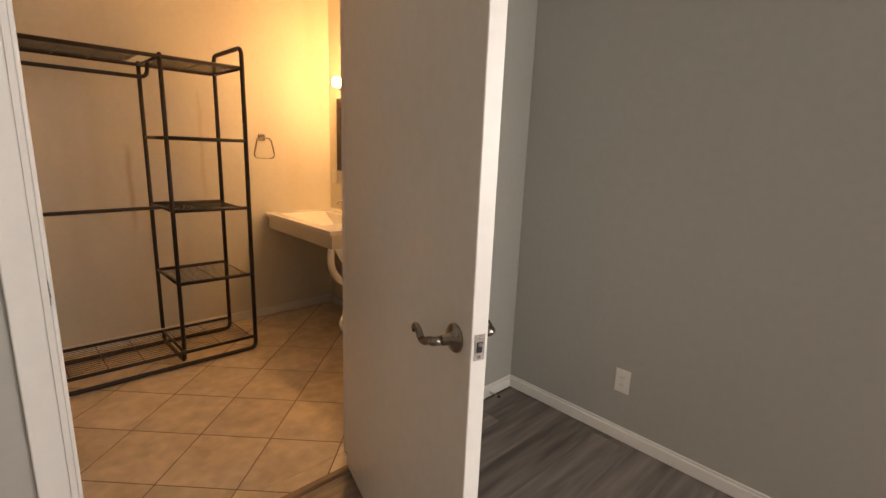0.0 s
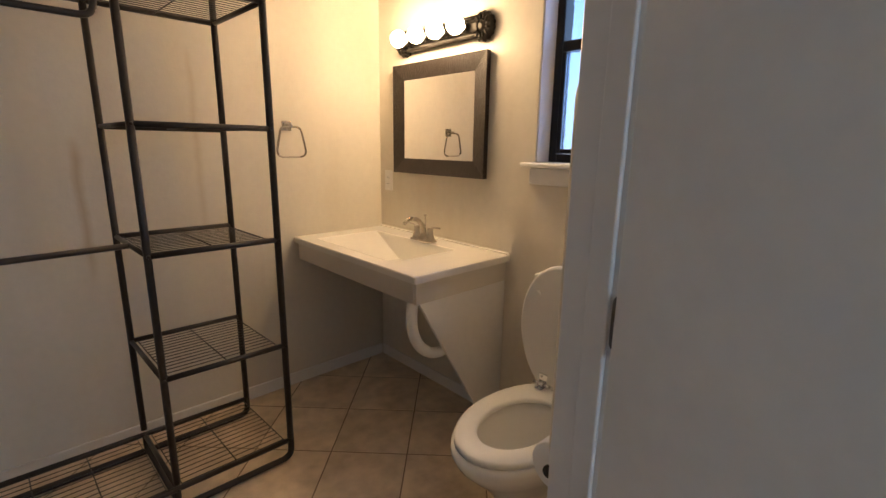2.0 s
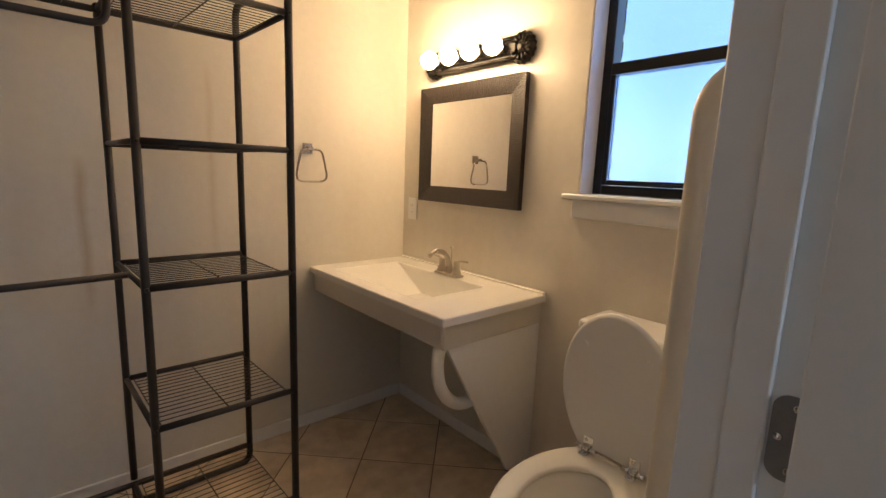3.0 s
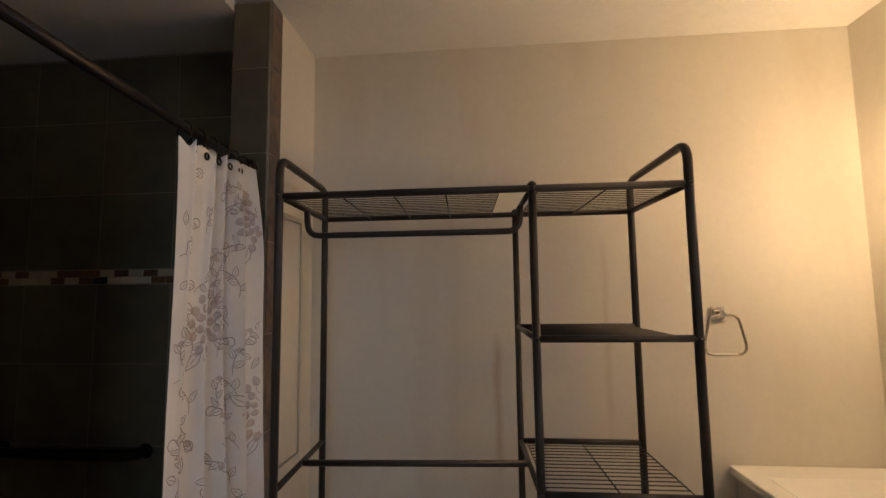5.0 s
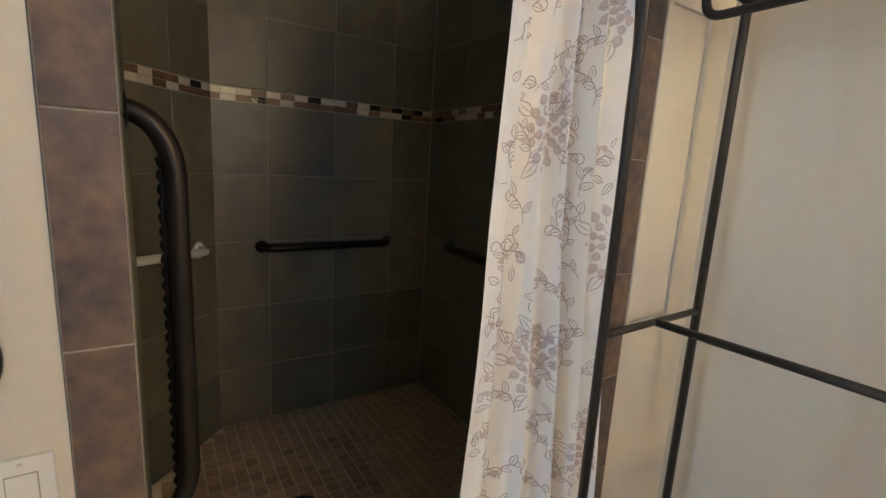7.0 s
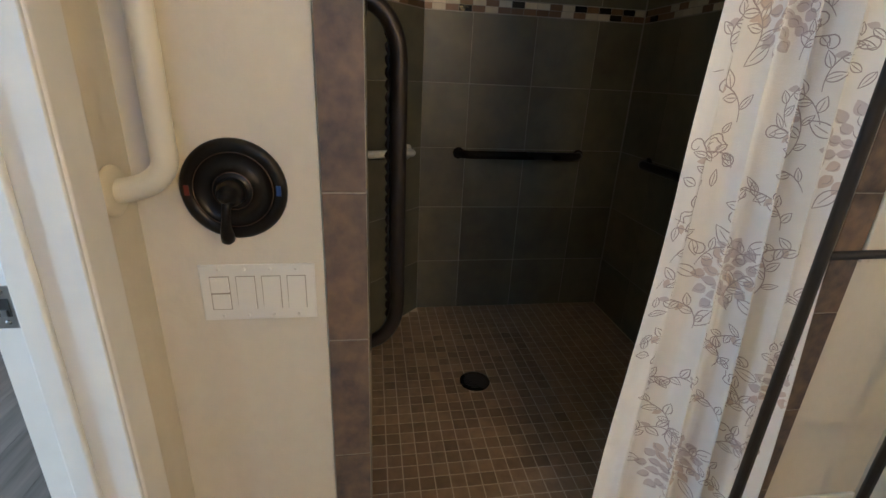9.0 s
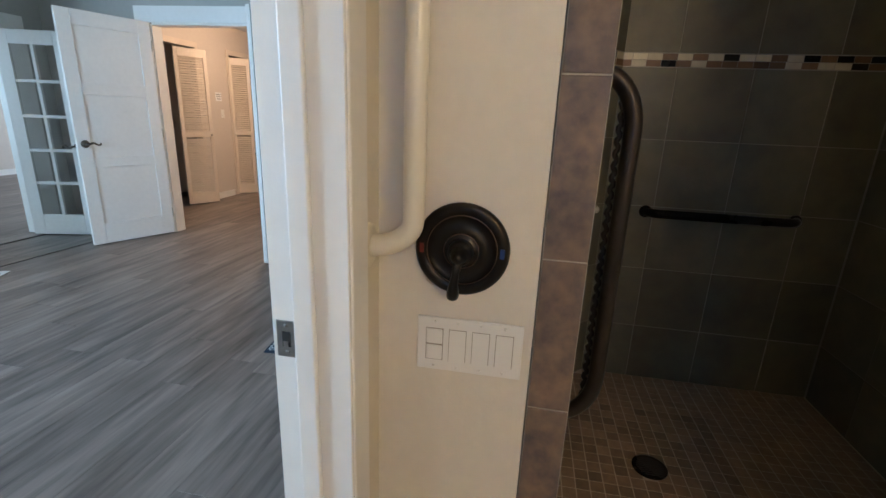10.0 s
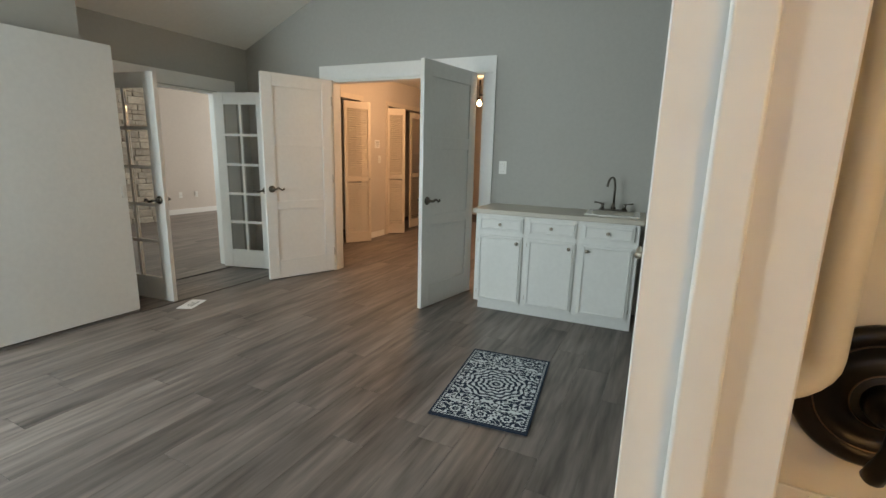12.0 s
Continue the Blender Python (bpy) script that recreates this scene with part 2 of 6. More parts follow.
nt.links.new(bp_.outputs[0], nt.nodes["Principled BSDF"].inputs["Normal"])


# ---- mesh helpers ----
def box(bm, x0, x1, y0, y1, z0, z1, bevel=0.0, seg=1):
    vs = [bm.verts.new((x, y, z)) for x in (x0, x1) for y in (y0, y1) for z in (z0, z1)]
    fs = [bm.faces.new([vs[i] for i in q]) for q in
          ((0, 1, 3, 2), (4, 6, 7, 5), (0, 4, 5, 1), (2, 3, 7, 6), (0, 2, 6, 4), (1, 5, 7, 3))]
    if bevel:
        es = list({e for f in fs for e in f.edges})
        bmesh.ops.bevel(bm, geom=es, offset=bevel, segments=seg, affect="EDGES", profile=0.5)
    return vs


def prism(bm, outline, axis, a, b, bevel=0.0):
    """The outline (pairs) pushed along an axis from a to b."""
    def at(p, h):
        return {"x": (h, p[0], p[1]), "y": (p[0], h, p[1]), "z": (p[0], p[1], h)}[axis]
    lo, hi = [bm.verts.new(at(p, a)) for p in outline], [bm.verts.new(at(p, b)) for p in outline]
    n = len(outline)
    fs = [bm.faces.new(lo[::-1]), bm.faces.new(hi)]
    fs += [bm.faces.new((lo[i], lo[(i + 1) % n], hi[(i + 1) % n], hi[i])) for i in range(n)]
    bmesh.ops.recalc_face_normals(bm, faces=fs)
    if bevel:
        bmesh.ops.bevel(bm, geom=list({e for f in fs for e in f.edges}), offset=bevel, segments=2, affect="EDGES", profile=0.5)


def rounded(pts, r, steps=5):
    """The polyline with its corners rounded to radius r."""
    pts = [Vector(p) for p in pts]
    out = [pts[0]]
    for a, b, c in zip(pts, pts[1:], pts[2:]):
        u, v = (a - b), (c - b)
        d = min(r, u.length * 0.49, v.length * 0.49)
        p, q = b + u.normalized() * d, b + v.normalized() * d
        for i in range(steps + 1):
            t = i / steps
            out.append((1 - t) ** 2 * p + 2 * t * (1 - t) * b + t * t * q)
    return out + [pts[-1]]


def tube(bm, pts, r, seg=10, caps=True, closed=False, scale=None):
    pts = [Vector(p) for p in pts]
    rings, up, n = [], None, len(pts)
    for i, p in enumerate(pts):
        if closed:
            d = (pts[(i + 1) % n] - pts[i - 1]).normalized()
        else:
            d = (pts[min(i + 1, n - 1)] - pts[max(i - 1, 0)]).normalized()
        if up is None:
            up = d.orthogonal().normalized()
        up = (up - d * up.dot(d)).normalized()
        side = d.cross(up)
        k = r * (scale[i] if scale else 1)
        rings.append([bm.verts.new(p + (up * math.cos(a) + side * math.sin(a)) * k)
                      for a in [2 * math.pi * j / seg for j in range(seg)]])
    for i in range(n if closed else n - 1):
        a, b = rings[i], rings[(i + 1) % n]
        for j in range(seg):
            f = bm.faces.new((a[j], a[(j + 1) % seg], b[(j + 1) % seg], b[j]))
            f.smooth = True
    if caps and not closed:
        bm.faces.new(rings[0][::-1])
        bm.faces.new(rings[-1])


def lathe(bm, profile, m=None, seg=24, sx=1.0):
    """Profile: (radius, height) pairs turned about z, then placed by m."""
    m = m or Matrix()
    rings = []
    for r, z in profile:
        rings.append([bm.verts.new(m @ Vector((max(r, 1e-4) * math.cos(a) * sx, max(r, 1e-4) * math.sin(a), z)))
                      for a in [2 * math.pi * j / seg for j in range(seg)]])
    for a, b in zip(rings, rings[1:]):
        for j in range(seg):
            f = bm.faces.new((a[j], a[(j + 1) % seg], b[(j + 1) % seg], b[j]))
            f.smooth = True
    bm.faces.new(rings[0][::-1])
    bm.faces.new(rings[-1])


def loft(bm, rings, smooth=True, cap0=True, cap1=True):
    vs = [[bm.verts.new(p) for p in ring] for ring in rings]
    n = len(rings[0])
    for a, b in zip(vs, vs[1:]):
        for j in range(n):
            f = bm.faces.new((a[j], a[(j + 1) % n], b[(j + 1) % n], b[j]))
            f.smooth = smooth
    if cap0:
        bm.faces.new(vs[0][::-1])
    if cap1:
        bm.faces.new(vs[-1])


def part(name, bm, mat, parent=None, label="", kind="", m=None):
    me = bpy.data.meshes.new(name)
    bm.to_mesh(me)
    bm.free()
    me.materials.append(mat)
    ob = new(name, me)
    ob.parent = parent
    if m is not None:
        ob.matrix_basis = m
    return tagged(ob, label, kind=kind)


def thing(name, m, label, category, group="", kind=""):
    ob = new(name)
    ob.empty_display_size = 0.1
    ob.matrix_basis = m
    return tagged(ob, label, category, group, kind)


def boxes(name, mat, parent, *dims, bevel=0.0, label="", kind="", m=None):
    bm = bmesh.new()
    for d in dims:
        box(bm, *d, bevel=bevel)
    return part(name, bm, mat, parent, label, kind, m)


def struct(name, mat, *dims, m=None, label="", bevel=0.0):
    return boxes(name, mat, None, *dims, kind="structure", m=m, label=label, bevel=bevel)


FACE_W = pose(0, 0, 0, 0, 90, 0)      # z of a lathe towards +x
FACE_E = pose(0, 0, 0, 0, -90, 0)     # z of a lathe towards -x
FACE_N = pose(0, 0, 0, -90, 0, 0)     # z of a lathe towards +y

# ---- bathroom shell ----
CZ = 2.515
# door wall: room face at y 5.893, bathroom face at y 5.975; opening x 2.588 to 3.504, head 2.07
struct("wall_south", PAINT, (2.25, 2.573, 5.925, 5.975, 0, CZ), (3.519, 4.75, 5.925, 5.975, 0, CZ), (2.573, 3.519, 5.925, 5.975, 2.085, CZ))
struct("wall_room_north", PAINT_ROOM, (-1.4, 2.573, 5.893, 5.925, 0, 4.6), (3.519, 4.75, 5.893, 5.925, 0, 4.6), (2.573, 3.519, 5.893, 5.925, 2.085, 4.6))
struct("wall_north", PAINT, (2.19, 4.75, 7.87, 7.98, 0, CZ))
# east wall with the window opening y 6.16 to 6.775, z 1.24 to 2.16
struct("wall_east", PAINT, (4.51, 4.70, 6.775, 7.87, 0, CZ), (4.51, 4.70, 5.975, 6.16, 0, CZ),
       (4.51, 4.70, 6.16, 6.775, 0, 1.22), (4.51, 4.70, 6.16, 6.775, 2.16, CZ))
struct("wall_shower_side", PAINT, (2.24, 2.365, 5.975, 6.283, 0, CZ), (2.20, 2.33, 7.535, 7.87, 0, CZ))
struct("ceiling", CEIL, (0.7, 4.75, 5.93, 7.98, CZ, CZ + 0.1))
struct("baseboard_bathroom", TRIM, (2.345, 4.495, 7.856, 7.868, 0, 0.066), (4.496, 4.508, 5.99, 7.855, 0, 0.066),
       (3.60, 4.495, 5.977, 5.989, 0, 0.085), (2.367, 2.379, 6.0, 6.27, 0, 0.085), (2.332, 2.344, 7.55, 7.855, 0, 0.085), bevel=0.003)

# ---- door frame and bathroom door ----
JL, JR = 2.588, 3.504
frame_b = struct("door_1", TRIM, (JL - 0.015, JL, 5.8755, 6.004, 0, 2.085), (JR, JR + 0.015, 5.877, 5.989, 0, 2.085), (JL, JR, 5.877, 5.989, 2.07, 2.085),
                 label="white painted door frame of the bathroom", bevel=0.0015)
bm = bmesh.new()
box(bm, JL + 0.001, JL + 0.012, 5.917, 5.951, 0, 2.058, 0.0035, 3)
box(bm, JR - 0.012, JR - 0.001, 5.908, 5.944, 0, 2.058, 0.0035, 3)
box(bm, JL + 0.012, JR - 0.012, 5.917, 5.951, 2.058, 2.069, 0.0035, 3)
part("door_stop", bm, TRIM, frame_b)
bm = bmesh.new()
for y0, y1, w in ((5.976, 6.007, 0.068), (5.879, 5.892, 0.074)):
    box(bm, JL - 0.016 - w + 0.008, JL - 0.006, y0, y1, 0, 2.145, 0.0045, 3)
    y1 = min(y1, 5.992)
    box(bm, JR + 0.006, JR + 0.008 + w, y0, y1, 0, 2.145, 0.0045, 3)
    box(bm, JL - 0.0055, JR + 0.0055, y0, y1, 2.077, 2.145, 0.0045, 3)
part("casing", bm, TRIM, frame_b)
sp = boxes("strike_plate", STEEL, frame_b, (JL + 0.0005, JL + 0.0025, 5.883, 5.9165, 0.903, 0.965), bevel=0.0008, label="dull steel strike plate")
# no real hole: its shade is a dark box laid on the strike plate
boxes("bolt_hole", DARK, sp, (JL + 0.0026, JL + 0.0032, 5.893, 5.907, 0.921, 0.947))
boxes("bolt_lip", STEEL, sp, (JL + 0.0033, JL + 0.0050, 5.895, 5.903, 0.921, 0.931), bevel=0.0005)
for z in (0.912, 0.957):
    bm = bmesh.new()
    lathe(bm, [(0.004, 0), (0.003, 0.0012), (0.0005, 0.0014)], Matrix.Translation((JL + 0.0025, 5.900, z)) @ FACE_W, 10)
    part("screw", bm, STEEL, sp)
bm = bmesh.new()
prism(bm, [(5.852, 0.0005), (5.888, 0.0005), (5.888, 0.0075), (5.882, 0.0095), (5.862, 0.0085), (5.853, 0.003)], "x", JL, JR)
part("threshold", bm, THRESH, None, "tan wood floor transition strip", "structure")


def lever(parent, m, mat=NICKEL):
    """A lever handle: rosette on the plane z = 0, lever along +x of m."""
    h = part("door_handle", _rosette(m), mat, parent, "brushed nickel lever handle with a curled end")
    bm = bmesh.new()
    pts = [Vector(p) for p in ((0, 0, 0.035), (0, 0, 0.056), (0.013, 0, 0.060), (0.030, 0.011, 0.061), (0.050, 0.012, 0.061), (0.068, -0.003, 0.060), (0.086, -0.009, 0.058), (0.100, 0.0, 0.056), (0.099, 0.012, 0.054))]
    pts = rounded(pts, 0.012, 3)
    n = len(pts)
    tube(bm, [m @ p for p in pts], 0.0085, 10, scale=[1.25 - 0.45 * i / n for i in range(n)])
    part("lever", bm, mat, h)
    return h


def _rosette(m):
    bm = bmesh.new()
    lathe(bm, [(0.034, 0), (0.034, 0.004), (0.030, 0.009), (0.020, 0.012), (0.014, 0.016), (0.012, 0.036), (0.010, 0.037)], m, 24)
    return bm


def hinge(parent, x, y, z, w=0.032, tall=0.09):
    bm = bmesh.new()
    box(bm, x, x + w, y - 0.001, y + 0.001, z - tall / 2, z + tall / 2, 0.0004)
    h = part("hinge", bm, STEEL, parent, "steel butt hinge")
    bm = bmesh.new()
    tube(bm, [(x, y, z - tall / 2), (x, y, z + tall / 2)], 0.006, 10)
    part("barrel", bm, STEEL, h)


# leaf: hinge line at local origin, leaf along +x, thickness along y
leaf_angle = 180 + math.degrees(math.atan2(0.9656, 0.252))
bath_door = thing("bathroom_door", pose(3.500, 5.876, 0, 0, 0, leaf_angle), "plain white flush door standing open into the room, lever handle", "door")
boxes("slab", DOORP, bath_door, (0.006, 0.922, -0.0445, -0.0025, 0.012, 2.045), bevel=0.002)
lever(bath_door, Matrix.Translation((0.857, -0.0446, 0.923)) @ pose(0, 0, 0, 90, 0, 0) @ pose(0, 0, 0, 0, 0, 180), NICKEL_D)
lever(bath_door, Matrix.Translation((0.857, -0.0024, 0.923)) @ pose(0, 0, 0, -90, 0, 0) @ pose(0, 0, 0, 0, 0, 180), NICKEL_D)
bm = bmesh.new()
box(bm, 0.9222, 0.9232, -0.037, -0.010, 0.893, 0.953, 0.0004)
lp = part("latch_plate", bm, CHROME, bath_door, "chrome latch plate")
# the latch hole's shade, painted as a dark box on the plate
bm = bmesh.new()
box(bm, 0.9234, 0.9242, -0.0305, -0.0165, 0.911, 0.935, 0.0003)
part("latch_hole", bm, DARK, lp)
bm = bmesh.new()
box(bm, 0.9244, 0.929, -0.029, -0.018, 0.926, 0.934, 0.0015)
part("latch_bolt", bm, STEEL, lp)
for z in (0.900, 0.946):
    bm = bmesh.new()
    lathe(bm, [(0.004, 0), (0.0005, 0.001)], Matrix.Translation((0.9233, -0.0235, z)) @ FACE_W, 10)
    part("screw", bm, CHROME, lp)
for hz in (0.25, 1.06, 1.85):
    bm = bmesh.new()
    ya, yb, ra = 5.8775, 5.9065, 0.014
    arc = [(yb - ra + ra * math.sin(a), hz + 0.043 - ra + ra * math.cos(a)) for a in [math.pi / 2 * k / 5 for k in range(6)]]
    prism(bm, [(ya, hz + 0.043)] + arc + [(y, 2 * hz - z) for y, z in arc[::-1]] + [(ya, hz - 0.043)], "x", JR - 0.0022, JR - 0.0002)
    hp = part("hinge", bm, HINGE, frame_b, "steel butt hinge with round corners")
    for z, y in ((hz - 0.032, 5.887), (hz, 5.899), (hz + 0.032, 5.887)):
        bm = bmesh.new()
        lathe(bm, [(0.0045, 0), (0.0035, 0.0012), (0.0005, 0.0014)], Matrix.Translation((JR - 0.0022, y, z)) @ FACE_E, 10)
        part("screw", bm, CHROME, hp)
    bm = bmesh.new()
    tube(bm, [(JR - 0.005, 5.8705, hz - 0.045), (JR - 0.005, 5.8705, hz + 0.045)], 0.006, 10)
    part("barrel", bm, STEEL, hp)

# ---- window in the bathroom ----
win = struct("window_1", WINFRAME, (4.60, 4.66, 6.735, 6.774, 1.241, 2.159), (4.60, 4.66, 6.161, 6.20, 1.241, 2.159),
             (4.60, 4.66, 6.2, 6.735, 1.241, 1.275), (4.60, 4.66, 6.2, 6.735, 2.125, 2.159), label="black aluminium single hung window", bevel=0.003)
boxes("meeting_rail", WINFRAME, win, (4.592, 4.64, 6.202, 6.733, 1.675, 1.715), bevel=0.003)
boxes("sash", WINFRAME, win, (4.594, 4.612, 6.715, 6.734, 1.277, 1.674), (4.594, 4.612, 6.201, 6.22, 1.277, 1.674), (4.594, 4.612, 6.22, 6.715, 1.277, 1.295), bevel=0.002)
boxes("sash_lift", WINFRAME, win, (4.582, 4.593, 6.42, 6.50, 1.277, 1.288), bevel=0.002)
for z0, z1, x in ((1.296, 1.674, 4.603), (1.716, 2.124, 4.628)):
    pane = boxes("pane", FROST, win, (x, x + 0.004, 6.2205, 6.7145, z0, z1), label="obscured textured glass pane")
    pane.visible_shadow = False
struct("window_reveal", TRIM, (4.512, 4.598, 6.768, 6.7745, 1.242, 2.158), (4.512, 4.598, 6.1605, 6.167, 1.242, 2.158), (4.512, 4.598, 6.168, 6.767, 2.152, 2.158))
struct("window_sill", TRIM, (4.465, 4.598, 6.11, 6.82, 1.221, 1.239), (4.494, 4.508, 6.14, 6.79, 1.15, 1.220), bevel=0.004, label="white window stool and apron")
shade = thing("cellular_shade", pose(4.56, 6.47, 2.15), "white fabric shade gathered at the top of the window", "window shade")
bm = bmesh.new()
box(bm, -0.02, 0.02, -0.29, 0.29, -0.03, -0.005, 0.003)
for i in range(6):
    box(bm, -0.018, 0.018, -0.288, 0.288, -0.052 - i * 0.02, -0.034 - i * 0.02, 0.005)
part("fabric", bm, PLASTIC, shade)
bm = bmesh.new()
box(bm, -0.02, 0.02, -0.29, 0.29, -0.175, -0.156, 0.004)
part("bottom_rail", bm, PLASTIC, shade)

# ---- vanity ----
van = thing("vanity", pose(4.508, 7.866, 0), "white cultured marble vanity top with an integrated sink, open below", "vanity")
bm = bmesh.new()
W, D, T = 0.99, 0.561, 0.8265
# top slab with a sunken rectangular basin
ox = [-D, 0]
oy = [-W, 0]
bx0, bx1, by0, by1 = -0.49, -0.125, -0.76, -0.12
fx0, fx1, fy0, fy1 = -0.36, -0.15, -0.62, -0.36
bm_o = [bm.verts.new((x, y, T)) for x, y in ((-D, -W), (0, -W), (0, 0), (-D, 0))]
bm_i = [bm.verts.new((x, y, T)) for x, y in ((bx0, by0), (bx1, by0), (bx1, by1), (bx0, by1))]
bm_f = [bm.verts.new((x, y, T - 0.115)) for x, y in ((fx0, fy0), (fx1, fy0), (fx1, fy1), (fx0, fy1))]
bm_b = [bm.verts.new((x, y, T - 0.030)) for x, y in ((-D, -W), (0, -W), (0, 0), (-D, 0))]
bm_u = [bm.verts.new((x, y, T - 0.04)) for x, y in ((bx0 - 0.02, by0 - 0.02), (bx1 + 0.02, by0 - 0.02), (bx1 + 0.02, by1 + 0.02), (bx0 - 0.02, by1 + 0.02))]
bm_v = [bm.verts.new((x, y, T - 0.13)) for x, y in ((fx0 - 0.02, fy0 - 0.02), (fx1 + 0.02, fy0 - 0.02), (fx1 + 0.02, fy1 + 0.02), (fx0 - 0.02, fy1 + 0.02))]
for i in range(4):
    j = (i + 1) % 4
    bm.faces.new((bm_o[i], bm_o[j], bm_i[j], bm_i[i]))
    bm.faces.new((bm_i[i], bm_i[j], bm_f[j], bm_f[i]))
    bm.faces.new((bm_b[i], bm_b[j], bm_o[j], bm_o[i]))
    bm.faces.new((bm_u[i], bm_u[j], bm_b[j], bm_b[i]))
    bm.faces.new((bm_v[i], bm_v[j], bm_u[j], bm_u[i]))
bm.faces.new(bm_f)
bm.faces.new(bm_v[::-1])
bmesh.ops.recalc_face_normals(bm, faces=bm.faces)
bmesh.ops.bevel(bm, geom=[e for e in bm.edges if abs(e.verts[0].co.z - T) < 1e-5 or abs(e.verts[1].co.z - T) < 1e-5], offset=0.006, segments=3, affect="EDGES", profile=0.5)
top = part("countertop", bm, MARBLE, van, "white cultured marble top with a sloping basin")
bm = bmesh.new()
lathe(bm, [(0.02, 0), (0.02, 0.003), (0.012, 0.004), (0.008, 0.002)], Matrix.Translation((-0.255, -0.51, T - 0.1148)), 20)
part("drain", bm, STEEL, top, "metal sink drain")
boxes("raised_edge", MARBLE, top, (-0.02, -0.001, -W + 0.004, -0.002, T - 0.003, T + 0.009), bevel=0.003)
boxes("apron", APRON, van, (-D + 0.022, -D + 0.04, -W + 0.038, -0.002, 0.704, 0.794), (-D + 0.022, -0.002, -W + 0.018, -W + 0.036, 0.704, 0.794), bevel=0.0015)
bm = bmesh.new()
prism(bm, [(-D + 0.045, 0.7035), (-0.003, 0.7035), (-0.003, 0.09), (-0.15, 0.09)], "y", -W + 0.024, -W + 0.042, 0.0015)
part("side_panel", bm, DOORP, van, "cream slanted side panel")
bm = bmesh.new()
tube(bm, rounded([(-0.255, -0.51, 0.70), (-0.255, -0.51, 0.60), (-0.255, -0.56, 0.60)], 0.04), 0.02, 12)
part("drain_pipe", bm, PLASTIC, van, "white plastic drain pipe")
bm = bmesh.new()
pts = [(-0.515, -0.925, 0.700), (-0.523, -0.925, 0.66), (-0.523, -0.925, 0.60), (-0.505, -0.925, 0.54), (-0.47, -0.925, 0.49), (-0.42, -0.925, 0.455), (-0.36, -0.925, 0.445), (-0.31, -0.925, 0.47)]
tube(bm, rounded(pts, 0.03, 3), 0.023, 14)
part("trap", bm, PLASTIC, van, "white plastic P-trap under the sink")

# faucet stands on the vanity top
fa = thing("faucet", pose(4.405, 7.36, 0.827), "brushed nickel two-handle centerset faucet on the vanity", "faucet")
bm = bmesh.new()
box(bm, -0.026, 0.026, -0.078, 0.078, 0.0005, 0.012, 0.005, 2)
part("base", bm, NICKEL, fa)
bm = bmesh.new()
lathe(bm, [(0.024, 0.012), (0.022, 0.018), (0.016, 0.035), (0.013, 0.055), (0.012, 0.068)], None, 20)
tube(bm, rounded([(0, 0, 0.035), (-0.012, 0, 0.085), (-0.045, 0, 0.118), (-0.095, 0, 0.122), (-0.125, 0, 0.098)], 0.035, 5), 0.0115, 12, scale=[1.15 - 0.015 * i for i in range(20)])
part("spout", bm, NICKEL, fa)
bm = bmesh.new()
tube(bm, [(0.012, 0, 0.06), (0.012, 0, 0.125)], 0.003, 8)
lathe(bm, [(0.003, 0.122), (0.008, 0.128), (0.008, 0.133), (0.002, 0.138)], Matrix.Translation((0.012, 0, 0)), 12)
part("lift_rod", bm, NICKEL, fa)
for s in (-1, 1):
    bm = bmesh.new()
    lathe(bm, [(0.025, 0.012), (0.023, 0.018), (0.016, 0.040), (0.014, 0.062), (0.016, 0.066), (0.012, 0.074)], Matrix.Translation((0, 0.052 * s, 0)), 20)
    tube(bm, rounded([(0, 0.052 * s, 0.070), (0, 0.080 * s, 0.078), (0, 0.122 * s, 0.080)], 0.015, 3), 0.0048, 10)
    part("handle", bm, NICKEL, fa)

# ---- mirror and light bar ----
mir = thing("mirror", pose(4.508, 7.37, 1.4325), "rectangular wall mirror in a wide dark hammered frame", "mirror")
y0, y1, z0, z1, iy, iz = -0.335, 0.335, -0.2775, 0.2775, 0.255, 0.20
bm = bmesh.new()
for q in (((y0, z0), (y1, z0), (iy, -iz), (-iy, -iz)), ((y1, z0), (y1, z1), (iy, iz), (iy, -iz)),
          ((y1, z1), (y0, z1), (-iy, iz), (iy, iz)), ((y0, z1), (y0, z0), (-iy, -iz), (-iy, iz))):
    o0, o1, i1, i0 = q
    a = [bm.verts.new((-0.002, *p)) for p in q]
    b = [bm.verts.new((x, *p)) for x, p in zip((-0.028, -0.028, -0.014, -0.014), q)]
    fs = [bm.faces.new(a[::-1]), bm.faces.new(b)] + [bm.faces.new((a[i], a[(i + 1) % 4], b[(i + 1) % 4], b[i])) for i in range(4)]
bmesh.ops.recalc_face_normals(bm, faces=bm.faces)
part("frame", bm, FRAME_D, mir, "dark brown hammered frame")
boxes("mirror_glass", MIRROR, mir, (-0.0135, -0.010, -iy - 0.003, iy + 0.003, -iz - 0.003, iz + 0.003), label="mirror glass")

